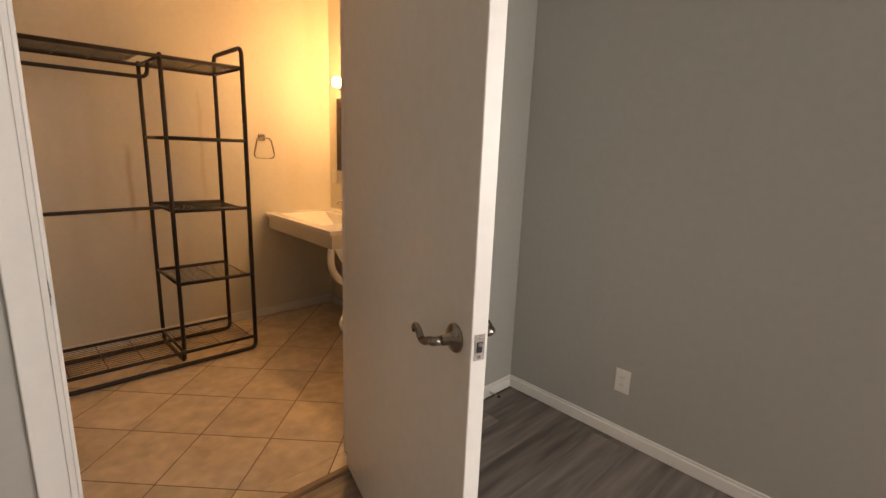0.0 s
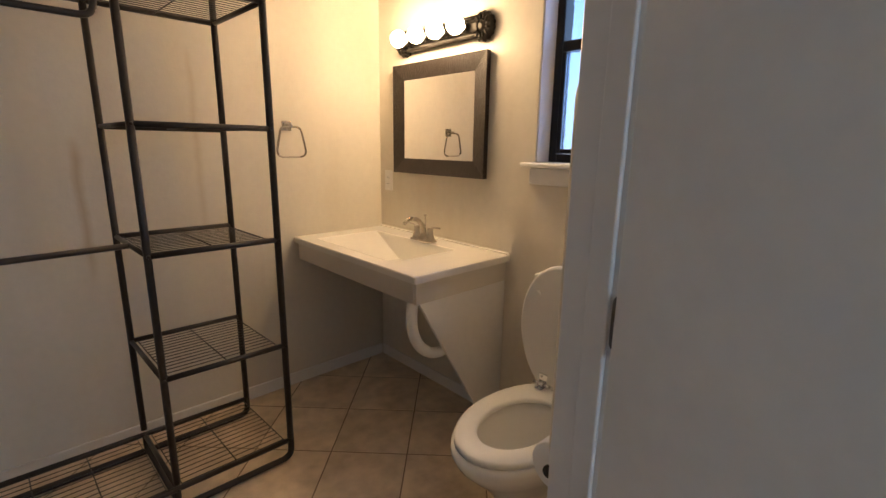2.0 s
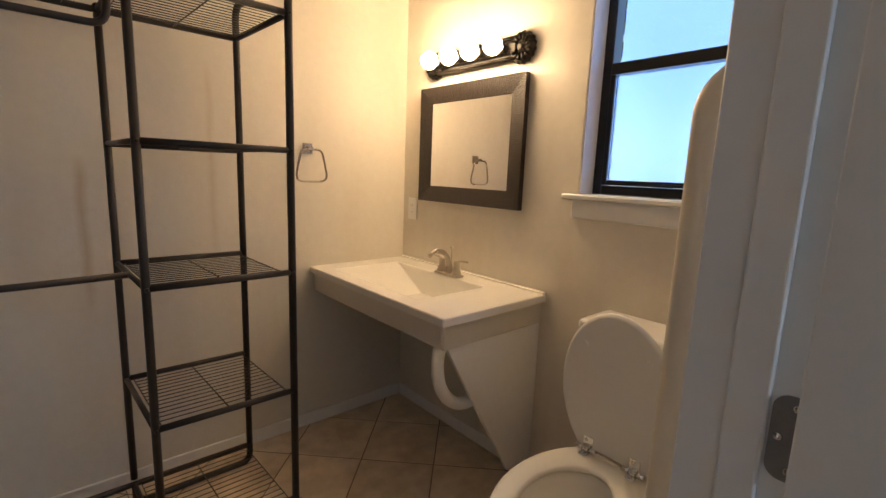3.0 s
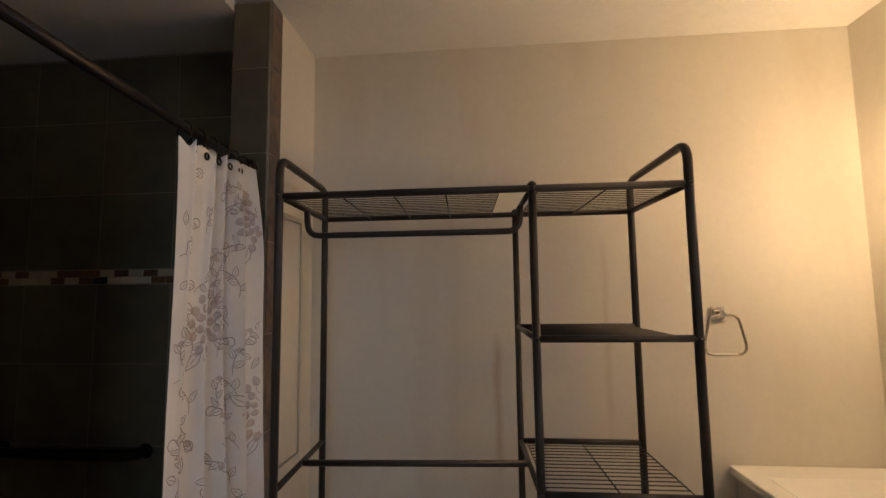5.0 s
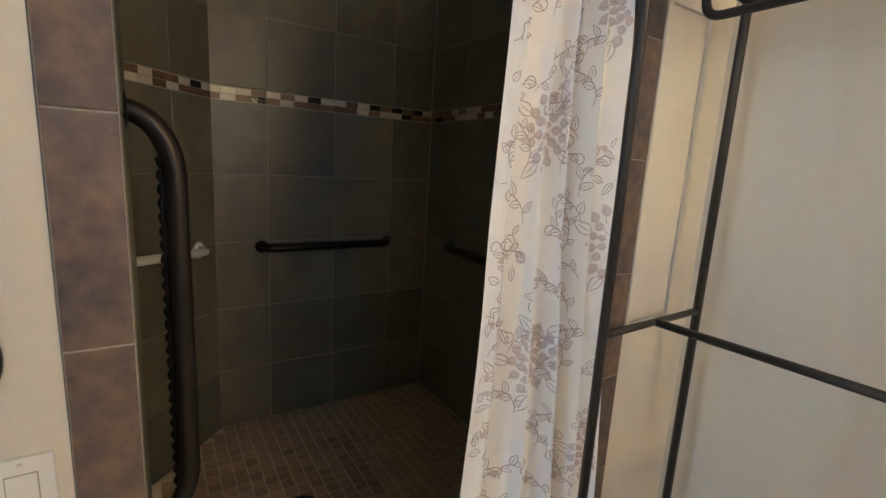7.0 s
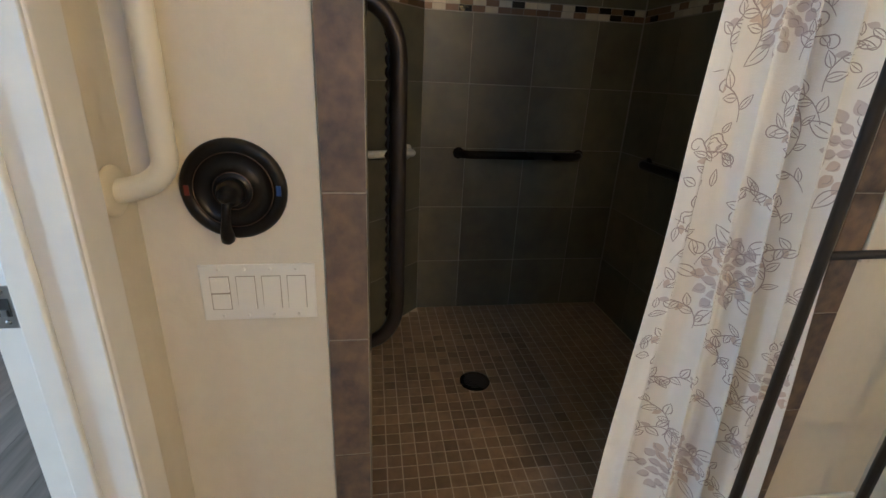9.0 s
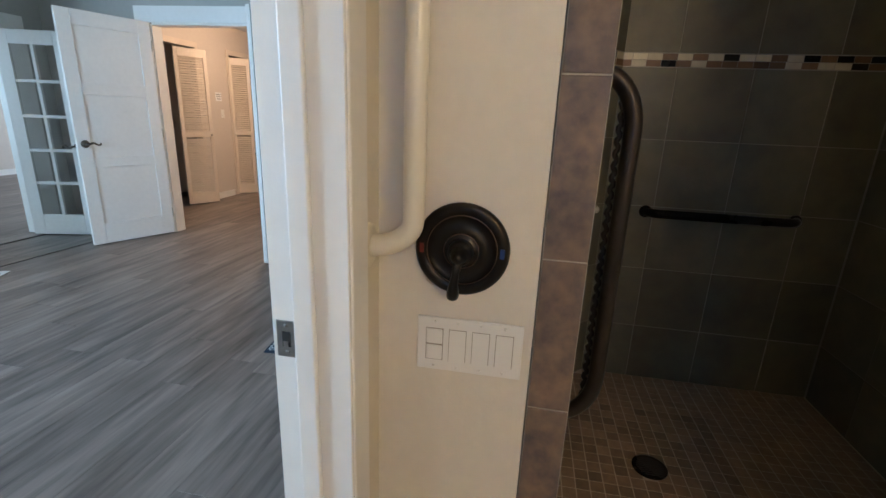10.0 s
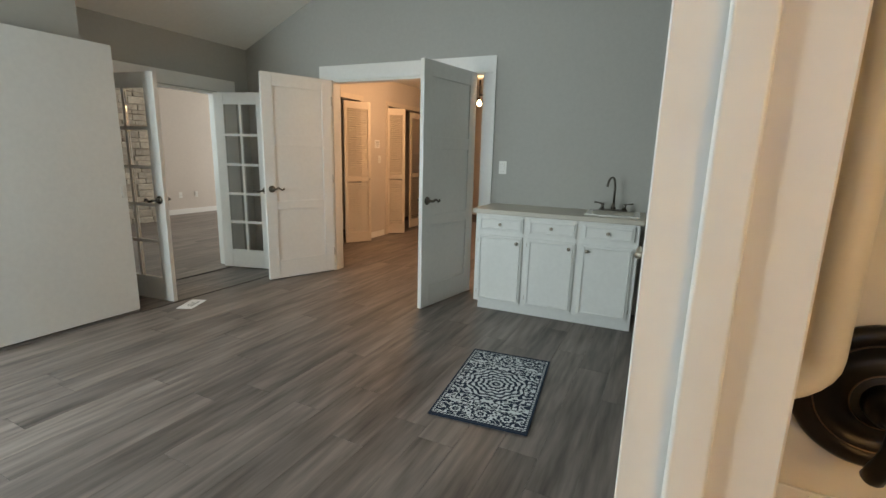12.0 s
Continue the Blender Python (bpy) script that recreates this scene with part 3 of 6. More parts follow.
bar = thing("vanity_light", pose(4.508, 7.347, 1.81), "bronze four-bulb vanity light bar with shell ends, lit", "light fixture")
bm = bmesh.new()
box(bm, -0.022, -0.001, -0.27, 0.27, -0.045, 0.045, 0.006, 2)
box(bm, -0.040, -0.022, -0.26, 0.26, -0.022, 0.022, 0.008, 2)
tube(bm, [(-0.024, -0.27, -0.04), (-0.024, 0.27, -0.04)], 0.008, 10)
tube(bm, [(-0.024, -0.27, 0.04), (-0.024, 0.27, 0.04)], 0.008, 10)
part("back_plate", bm, BRONZE, bar)
for s in (-1, 1):
    bm = bmesh.new()
    n = 60
    ring = lambda r, x: [(x, 0.27 * s + r * (1 + 0.05 * math.cos(15 * 2 * math.pi * j / n)) * math.cos(2 * math.pi * j / n), r * (1 + 0.05 * math.cos(15 * 2 * math.pi * j / n)) * math.sin(2 * math.pi * j / n)) for j in range(n)]
    loft(bm, [ring(0.062, -0.001), ring(0.062, -0.014), ring(0.052, -0.028), ring(0.030, -0.020), ring(0.022, -0.026), ring(0.010, -0.034)])
    se = part("shell_end", bm, BRONZE, bar, "bronze fluted shell ornament")
    for k in range(13):
        a = 2 * math.pi * k / 13
        bm = bmesh.new()
        tube(bm, [(-0.025, 0.27 * s + 0.026 * math.cos(a), 0.026 * math.sin(a)), (-0.032, 0.27 * s + 0.052 * math.cos(a), 0.052 * math.sin(a))], 0.004, 6)
        part("flute", bm, BRONZE, se)
for y in BULBS:
    bm = bmesh.new()
    lathe(bm, [(0.020, 0.038), (0.020, 0.06), (0.015, 0.066)], Matrix.Translation((0, y - 7.347, 0)) @ FACE_E, 16)
    so = part("socket", bm, BRONZE, bar)
    bm = bmesh.new()
    prof = [(0.013, 0.064)] + [(0.040 * math.sin(a), 0.113 - 0.040 * math.cos(a)) for a in [math.radians(d) for d in range(22, 180, 12)]] + [(0.0006, 0.153)]
    lathe(bm, prof, Matrix.Translation((0, y - 7.347, 0)) @ FACE_E, 24)
    ob = part("bulb", bm, BULB, so, "lit round globe bulb")
    ob.visible_shadow = False

# ---- towel ring ----
tr = thing("towel_ring", pose(3.94, 7.868, 1.386), "brushed nickel towel ring with a square base on the wall", "towel ring")
bm = bmesh.new()
box(bm, -0.024, 0.024, -0.010, -0.001, -0.024, 0.024, 0.003, 2)
box(bm, -0.016, 0.016, -0.018, -0.010, -0.016, 0.016, 0.004, 2)
tube(bm, [(0, -0.016, 0), (0, -0.055, 0)], 0.008, 12)
part("base", bm, NICKEL, tr)
bm = bmesh.new()
pts = rounded([(0.0, -0.050, -0.004), (0.05, -0.052, -0.006), (0.082, -0.050, -0.150), (-0.082, -0.050, -0.150), (-0.05, -0.052, -0.006), (0.0, -0.050, -0.004)], 0.045, 6)
tube(bm, pts[:-1], 0.005, 8, closed=True)
part("ring", bm, NICKEL, tr)


# ---- toilet ----
def oval(cx, cy, rx, ry, z, n=36, back=None, power=2.0):
    """An elongated oval with its round front at -x; its back is cut square at x = back."""
    out = []
    for i in range(n):
        a = 2 * math.pi * i / n
        c, s = math.cos(a), math.sin(a)
        x = cx + rx * math.copysign(abs(c) ** (2 / power), c)
        y = cy + ry * math.copysign(abs(s) ** (2 / power), s)
        if back is not None:
            x = min(x, back)
        out.append((x, y, z))
    return out


toi = thing("toilet", pose(4.508, 6.425, 0), "white two-piece elongated toilet with its lid raised", "toilet")
bm = bmesh.new()
loft(bm, [oval(-0.32, 0, 0.26, 0.105, 0.001, power=2.4), oval(-0.32, 0, 0.25, 0.10, 0.04, power=2.4), oval(-0.33, 0, 0.23, 0.10, 0.14), oval(-0.37, 0, 0.25, 0.13, 0.22), oval(-0.41, 0, 0.275, 0.160, 0.29),
          oval(-0.445, 0, 0.288, 0.180, 0.34), oval(-0.465, 0, 0.286, 0.185, 0.375), oval(-0.465, 0, 0.284, 0.185, 0.395), oval(-0.465, 0, 0.26, 0.170, 0.398),
          oval(-0.50, 0, 0.205, 0.125, 0.396), oval(-0.50, 0, 0.195, 0.118, 0.36), oval(-0.48, 0, 0.14, 0.09, 0.27), oval(-0.45, 0, 0.06, 0.05, 0.22)])
box(bm, -0.30, -0.02, -0.11, 0.11, 0.20, 0.385, 0.02, 3)
part("bowl", bm, CERAMIC, toi)
bm = bmesh.new()
for v in box(bm, -0.195, -0.012, -0.168, 0.168, 0.39, 0.795):
    if v.co.z < 0.4:
        v.co.y *= 0.9
        v.co.x = min(-0.012, v.co.x + (0.02 if v.co.x < -0.1 else 0))
bmesh.ops.bevel(bm, geom=bm.edges[:], offset=0.022, segments=3, affect="EDGES", profile=0.5)
tank = part("tank", bm, CERAMIC, toi)
bm = bmesh.new()
box(bm, -0.205, -0.008, -0.180, 0.180, 0.797, 0.838, 0.014, 3)
part("tank_lid", bm, CERAMIC, tank)
bm = bmesh.new()
tube(bm, rounded([(-0.192, 0.13, 0.74), (-0.212, 0.13, 0.74), (-0.214, 0.07, 0.73)], 0.01, 3), 0.006, 8)
part("flush_lever", bm, CHROME, tank)


def seat_ring(o, i, z0, z1):
    b = bmesh.new()
    a0, a1 = oval(*o, z0, back=-0.235), oval(*o, z1 - 0.006, back=-0.235)
    a2 = oval(o[0], o[1], o[2] - 0.008, o[3] - 0.008, z1, back=-0.243)
    c2 = oval(i[0], i[1], i[2] + 0.006, i[3] + 0.006, z1)
    c1, c0 = oval(*i, z1 - 0.006), oval(*i, z0)
    loft(b, [c0, a0, a1, a2, c2, c1, c0], cap0=False, cap1=False)
    bmesh.ops.remove_doubles(b, verts=b.verts, dist=1e-6)
    return b


part("seat", seat_ring((-0.455, 0, 0.283, 0.182), (-0.485, 0, 0.172, 0.108), 0.401, 0.420), PLASTIC, toi)
lid_m = Matrix.Translation((-0.235, 0, 0.43)) @ pose(0, 0, 0, 0, 84, 0) @ Matrix.Translation((0.235, 0, -0.43))
bm = bmesh.new()
loft(bm, [oval(-0.445, 0, 0.262, 0.175, 0.425, back=-0.24), oval(-0.445, 0, 0.272, 0.182, 0.429, back=-0.24), oval(-0.445, 0, 0.272, 0.182, 0.440, back=-0.24), oval(-0.445, 0, 0.258, 0.168, 0.447, back=-0.25)])
for x, y in ((-0.60, 0.10), (-0.60, -0.10)):
    lathe(bm, [(0.009, -0.006), (0.009, 0.0)], Matrix.Translation((x, y, 0.4255)), 12)
part("lid", bm, PLASTIC, toi, "white oval toilet lid standing upright", m=lid_m)
for y in (-0.078, 0.078):
    bm = bmesh.new()
    tube(bm, [(-0.253, y - 0.034, 0.4335), (-0.253, y - 0.012, 0.4335)], 0.0085, 12)
    tube(bm, [(-0.253, y - 0.010, 0.4335), (-0.253, y + 0.010, 0.4335)], 0.0095, 12)
    tube(bm, [(-0.253, y + 0.012, 0.4335), (-0.253, y + 0.034, 0.4335)], 0.0085, 12)
    box(bm, -0.280, -0.245, y - 0.014, y + 0.014, 0.4225, 0.426, 0.0015)
    box(bm, -0.2465, -0.2435, y - 0.017, y + 0.017, 0.438, 0.474, 0.0014)
    lathe(bm, [(0.005, 0), (0.004, 0.0015), (0.001, 0.002)], Matrix.Translation((-0.2467, y + 0.006, 0.461)) @ FACE_E, 10)
    part("hinge", bm, CHROME, toi, "chrome seat hinge")


# ---- garment rack ----
def rack():
    g = thing("garment_rack", pose(2.455, 7.284, 0), "tall black metal garment rack with wire shelves, empty", "clothes rack")
    L, DP, H, mid, r = 1.158, 0.44, 1.882, 0.735, 0.0125
    for x in (0.0, L):
        bm = bmesh.new()
        tube(bm, rounded([(x, 0, 0.10), (x, 0, H), (x, DP, H), (x, DP, 0.10)], 0.05, 5), r, 12)
        part("end_frame", bm, RACK, g)
        for i, z in enumerate((1.768,)):
            bm = bmesh.new()
            tube(bm, [(x, r, z), (x, DP - r, z)], 0.0095, 10)
            part("side_rail", bm, RACK, g)
    for y in (0.0, DP):
        bm = bmesh.new()
        tube(bm, rounded([(0, y, 0.10), (0, y, 0.014), (L, y, 0.014), (L, y, 0.10)], 0.07, 6), r, 12)
        part("foot_rail", bm, RACK, g)
        for z in (1.768, 0.092):
            bm = bmesh.new()
            tube(bm, [(r, y, z), (L - r, y, z)], 0.0105, 10)
            part("shelf_rail", bm, RACK, g)
        bm = bmesh.new()
        tube(bm, [(mid, y, 0.115), (mid, y, 1.775)], 0.0115, 12)
        lathe(bm, [(0.012, 1.775), (0.012, 1.782), (0.006, 1.788)], Matrix.Translation((mid, y, 0)), 12)
        part("middle_post", bm, RACK, g)
    bm = bmesh.new()
    tube(bm, rounded([(mid, 0.01, 0.10), (mid, 0.01, 0.035), (mid, DP - 0.01, 0.035), (mid, DP - 0.01, 0.10)], 0.03, 4), 0.0115, 10)
    part("middle_foot", bm, RACK, g)
    bm = bmesh.new()
    tube(bm, [(0, r, 0.932), (0, DP - r, 0.932)], 0.0095, 10)
    part("side_rail", bm, RACK, g)
    bm = bmesh.new()
    tube(bm, [(0, DP / 2, 0.932), (mid, DP / 2, 0.945)], 0.0105, 10)
    part("lower_rod", bm, RACK, g)
    bm = bmesh.new()
    yh = DP / 2
    tube(bm, rounded([(0.006, yh, 1.76), (0.012, yh, 1.677), (mid - 0.012, yh, 1.677), (mid - 0.006, yh, 1.76)], 0.06, 6), 0.0105, 12)
    part("hanging_rod", bm, RACK, g)
    for z in (1.768, 1.351, 0.945, 0.516, 0.092):
        if z not in (1.768, 0.092):
            for y in (0.0, DP):
                bm = bmesh.new()
                tube(bm, [(mid, y, z), (L, y, z)], 0.010, 10)
                part("shelf_rail", bm, RACK, g)
        bm = bmesh.new()
        tube(bm, [(mid, r, z), (mid, DP - r, z)], 0.0085, 10)
        part("cross_rail", bm, RACK, g)
        spans = [(mid + 0.02, L - 0.02, 3)] + ([(0.03, mid - (0.09 if z > 1 else 0.03), 5)] if z in (1.768, 0.092) else [])
        for a, b, ties in spans:
            bm = bmesh.new()
            tube(bm, [(a, 0.006, z - 0.0035), (a, DP - 0.006, z - 0.0035), (b, DP - 0.006, z - 0.0035), (b, 0.006, z - 0.0035)], 0.0022, 5, closed=True)
            sh = part("wire_shelf", bm, RACK, g, "black wire grid shelf")
            for k in range(15):
                y = 0.02 + (DP - 0.04) * k / 14
                bm = bmesh.new()
                tube(bm, [(a, y, z), (b, y, z)], 0.0017, 5)
                part("wire", bm, RACK, sh)
            for k in range(1, ties - 1):
                x = a + (b - a) * k / (ties - 1)
                bm = bmesh.new()
                tube(bm, [(x, 0.006, z - 0.0035), (x, DP - 0.006, z - 0.0035)], 0.0022, 5)
                part("cross_wire", bm, RACK, sh)
    for x in (0, mid, L):
        for z in (1.768, 1.351, 0.945, 0.516, 0.092):
            if x == 0 and z not in (1.768, 0.092):
                continue
            bm = bmesh.new()
            lathe(bm, [(0.0065, 0), (0.005, 0.004), (0.001, 0.0055)], Matrix.Translation((x, -0.0125, z)) @ pose(0, 0, 0, 90, 0, 0), 8)
            part("bolt_head", bm, RACK, g)
    # the frame leans: its back stands a little to one side
    for ob in g.children_recursive:
        for v in ob.data.vertices:
            v.co.x -= 0.042 * v.co.y
    return g


rack()


# ---- plates ----
def plate(m, gangs, kinds, label, mat=PLASTIC, h=0.115):
    """A wall plate; local x to the right, y up, z out of the wall."""
    w = 0.07 + 0.046 * (gangs - 1)
    g = thing("switch_plate" if kinds[0] != "o" else "outlet_plate", m, label, "switch" if kinds[0] != "o" else "outlet")
    bm = bmesh.new()
    box(bm, -w / 2, w / 2, -h / 2, h / 2, 0.0005, 0.006, 0.002, 2)
    part("cover", bm, mat, g)
    for i, k in enumerate(kinds):
        x = (i - (gangs - 1) / 2) * 0.046
        if k in "rd":
            # shade of the groove round the rocker, painted as a thin darker plate
            gap = bmesh.new()
            box(gap, x - 0.0175, x + 0.0175, -0.0345, 0.0345, 0.0061, 0.0066)
            part("gap", gap, GAP_SHADE, g)
        bm = bmesh.new()
        if k == "r":
            prism(bm, [(-0.033, 0.0067), (0.033, 0.0067), (0.033, 0.0075), (0, 0.0085), (-0.033, 0.0115)], "x", x - 0.016, x + 0.016)
            part("rocker", bm, mat, g)
        elif k == "d":
            box(bm, x - 0.016, x + 0.016, 0.002, 0.033, 0.0062, 0.010, 0.001)
            box(bm, x - 0.016, x + 0.016, -0.033, -0.002, 0.0062, 0.0085, 0.001)
            part("rocker", bm, mat, g)
        else:
            box(bm, x - 0.0165, x + 0.0165, -0.034, 0.034, 0.0062, 0.0085, 0.001)
            o = part("socket", bm, mat, g)
            # slots are proud dark strips: the shade inside the holes put into colour
            for yy in (-0.018, 0.018):
                for xx in (-0.006, 0.006):
                    bm = bmesh.new()
                    box(bm, x + xx - 0.001, x + xx + 0.001, yy - 0.004, yy + 0.004, 0.0086, 0.009)
                    part("slot", bm, INK, o)
        for yy in (-0.048, 0.048):
            bm = bmesh.new()
            lathe(bm, [(0.003, 0.006), (0.0005, 0.007)], Matrix.Translation((x, yy, 0)), 8)
            part("screw", bm, mat, g)
    return g


ON_E = pose(0, 0, 0, 90, 0, 0)
def wall_pose(x, y, z, facing):
    """facing: degrees about z of the way the plate looks, 0 for +x."""
    return Matrix.Translation((x, y, z)) @ pose(0, 0, 0, 90, 0, facing + 90)


plate(wall_pose(4.508, 7.783, 1.102, 180), 1, "o", "white outlet plate on the wall beside the mirror")
plate(wall_pose(2.367, 6.162, 0.842, 0), 4, "drrr", "white four-gang switch plate below the shower valve")
plate(wall_pose(4.563, 5.232, 0.30, 180), 1, "o", "white outlet plate low on the grey wall")

# ---- shower valve ----
va = thing("shower_valve", pose(2.367, 6.139, 1.041), "oil rubbed bronze round shower valve with a lever and colour marks", "valve")
bm = bmesh.new()
lathe(bm, [(0.086, 0.001), (0.089, 0.004), (0.088, 0.009), (0.083, 0.0135), (0.076, 0.0150), (0.069, 0.0135), (0.0655, 0.010), (0.0640, 0.0045), (0.050, 0.0035), (0.036, 0.0045), (0.034, 0.014), (0.031, 0.0165), (0.026, 0.0155), (0.024, 0.019)], FACE_W, 56)
part("escutcheon", bm, BRONZE, va)
for rr_, hh in ((0.0655, 0.0118), (0.0325, 0.0170)):
    bm = bmesh.new()
    tube(bm, [(hh, rr_ * math.cos(a), rr_ * math.sin(a)) for a in [2 * math.pi * k / 48 for k in range(48)]], 0.0009, 6, closed=True)
    part("worn_ring", bm, WORN, va, "copper coloured worn ring edge")
bm = bmesh.new()
lathe(bm, [(0.024, 0.019), (0.023, 0.036), (0.0195, 0.041), (0.0165, 0.042), (0.0155, 0.052), (0.012, 0.058), (0.010, 0.066), (0.0065, 0.071), (0.002, 0.073)], FACE_W, 28)
tube(bm, [(0.050, 0, -0.006), (0.056, -0.002, -0.020), (0.058, -0.004, -0.036), (0.056, -0.006, -0.052), (0.052, -0.007, -0.066), (0.047, -0.008, -0.078), (0.044, -0.008, -0.083)], 0.0085, 12, scale=[1.15, 0.85, 0.8, 1.0, 1.3, 1.35, 0.8])
part("lever", bm, BRONZE, va)
for s, mt, lb in ((-1, RED, "red hot mark"), (1, BLUE, "blue cold mark")):
    boxes("mark", mt, va, (0.0135, 0.0156, s * 0.075 - 0.004, s * 0.075 + 0.004, -0.009, 0.009), label=lb)


# ---- grab bars ----
def grab(name, a, b, out, r, mat, label, wall_r=0.04, bow=0.05, ribs=False):
    """A bar from a to b on the wall; out: the way off the wall, times the clearance."""
    a, b, out = Vector(a), Vector(b), Vector(out)
    g = thing(name, Matrix.Translation(a), label, "grab bar")

    a0, d = Vector((0, 0, 0)), b - a
    bm = bmesh.new()
    u = d.normalized()
    arc = [math.pi / 2 * k / 9 for k in range(10)]
    pts = [a0 + out * (0.02 + 0.98 * math.sin(t)) + u * bow * (1 - math.cos(t)) for t in arc]
    pts += [d + out * (0.02 + 0.98 * math.sin(t)) - u * bow * (1 - math.cos(t)) for t in arc[::-1]]
    tube(bm, pts, r, 14)
    part("bar", bm, mat, g)
    for p in (a0, d):
        bm = bmesh.new()
        q = out.normalized().to_track_quat("Z", "Y").to_matrix().to_4x4()
        lathe(bm, [(wall_r, 0.001), (wall_r, 0.006), (wall_r * 0.85, 0.010), (r * 1.1, 0.012)], Matrix.Translation(p) @ q, 24)
        part("flange", bm, mat, g)
    return g


grab("grab_bar", (2.437, 5.976, 1.053), (2.437, 5.976, 1.72), (0, 0.085, 0), 0.019, IVORY, "ivory white grab bar upright beside the bathroom door")
grab("grab_bar", (3.607, 5.976, 0.69), (3.607, 5.976, 1.43), (0, 0.058, 0), 0.018, IVORY, "ivory white grab bar upright on the wall by the toilet", 0.029)
# access panel on the short wall
ap = thing("access_panel", pose(2.331, 7.645, 1.35), "cream wall access panel with a raised edge", "access panel")
boxes("door", PAINT, ap, (0.0005, 0.004, -0.085, 0.085, -0.46, 0.40), bevel=0.001)
bm = bmesh.new()
for d in ((0.0005, 0.010, 0.087, 0.108, -0.485, 0.425), (0.0005, 0.010, -0.108, -0.087, -0.485, 0.425), (0.0005, 0.010, -0.087, 0.087, -0.485, -0.462), (0.0005, 0.010, -0.087, 0.087, 0.402, 0.425)):
    box(bm, *d, 0.003)
part("trim", bm, PAINT, ap)

# ---- toilet paper on its holder ----
tp = thing("toilet_paper_roll", pose(3.625, 6.052, 0.672), "white toilet paper roll on a dark bronze holder", "toilet paper")
bm = bmesh.new()
lathe(bm, [(0.021, 0.0), (0.050, 0.0), (0.053, 0.003), (0.053, 0.097), (0.050, 0.10), (0.021, 0.10)], FACE_W, 32)
part("roll", bm, PAPER, tp)
th = thing("paper_holder", pose(3.625, 5.976, 0.672), "dark bronze toilet paper holder on the bathroom wall", "toilet paper holder")
bm = bmesh.new()
lathe(bm, [(0.026, 0.0005), (0.026, 0.005), (0.012, 0.010), (0.009, 0.018)], pose(0.125, 0, 0, -90, 0, 0), 20)
tube(bm, rounded([(0.125, 0.012, 0), (0.125, 0.076, 0), (-0.012, 0.076, 0)], 0.012, 4), 0.008, 12)
lathe(bm, [(0.012, 0), (0.014, 0.006), (0.009, 0.012)], pose(-0.020, 0.076, 0, 0, 90, 0), 16)
part("arm", bm, BRONZE, th)

# ---- shower ----
SX, SN = 0.88, 7.705
CH = [(0.88, 6.62), (1.20, 6.32), (1.42, 6.21)]
struct("wall_shower", GROUT_D, (0.74, SX - 0.0025, 6.0, 7.98, 0, CZ), (SX - 0.0025, 2.20, SN + 0.0025, 7.86, 0, CZ), (1.30, 2.24, 6.02, 6.2068, 0, CZ), label="dark slate tiled shower wall")
bm = bmesh.new()
prism(bm, [(SX - 0.002, 6.6219), (1.20, 6.32), (1.42, 6.21), (1.30, 6.08), (SX - 0.002, 6.08)], "z", 0, CZ)
wall_ch = part("wall_shower_corner", bm, GROUT_D, None, "dark slate tiled shower corner wall", "structure")
struct("ceiling_shower", CEIL, (0.88, 2.195, 6.2, 7.70, 2.472, CZ - 0.001), label="painted shower ceiling, a little lower")
# tiled ends of the opening
end_s = struct("wall_opening_south", GROUT_D, (2.2, 2.3705, 6.285, 6.3655, 0, CZ - 0.01), label="slate bullnose tiled end of the shower wall")
end_n = struct("wall_opening_north", GROUT_D, (2.2, 2.3355, 7.4545, 7.534, 0, CZ - 0.01), label="slate bullnose tiled end of the shower wall")
struct("floor_shower", GROUT_M, (0.7, 2.345, 6.0, 7.9, -0.10, -0.0046))
dr = thing("floor_drain", pose(1.575, 6.812, -0.004), "round dark bronze shower floor drain with a grate", "drain")
bm = bmesh.new()
lathe(bm, [(0.066, 0.001), (0.066, 0.006), (0.060, 0.007), (0.055, 0.0045)], None, 32)
part("grate", bm, BRONZE, dr)
bm = bmesh.new()
for i in range(-4, 5):
    half = math.sqrt(0.05 ** 2 - (i * 0.011) ** 2)
    box(bm, i * 0.011 - 0.003, i * 0.011 + 0.003, -half, half, 0.0047, 0.0062)
part("grate_bar", bm, DARK, dr)

rod = thing("shower_rod", pose(2.27, 6.36, 1.935), "bronze shower curtain rod across the opening", "curtain rod")
bm = bmesh.new()
tube(bm, [(0, 0.012, 0.032), (0, 1.09, -0.03)], 0.0135, 14)
part("rod", bm, BRONZE_M, rod)
for y, s, dz in ((0.008, 1, 0.032), (1.092, -1, -0.03)):
    bm = bmesh.new()
    lathe(bm, [(0.03, 0), (0.03, 0.006), (0.018, 0.014)], Matrix.Translation((0, y, dz)) @ pose(0, 0, 0, -90 * s, 0, 0), 20)
    part("flange", bm, BRONZE_M, rod)

CLOTH = material("curtain cloth", (0.86, 0.85, 0.84), 0.8, amount=0.02, bump=0.35, bump_scale=350)
THREAD = material("grey lilac embroidery", (0.42, 0.375, 0.385), 0.7, amount=0.06, bump=0.3, bump_scale=900)
PETAL_A = material("pale lilac embroidery", (0.62, 0.57, 0.58), 0.7, amount=0.05, bump=0.3, bump_scale=900)
PETAL_B = material("pale rose embroidery", (0.65, 0.565, 0.53), 0.7, amount=0.05, bump=0.3, bump_scale=900)
cur = thing("shower_curtain", pose(2.285, 7.25, 0.0), "cream shower curtain with grey embroidered flowers, drawn to one side", "shower curtain")


def ramp01(x):
    x = max(0.0, min(1.0, x))
    return x * x * (3 - 2 * x)


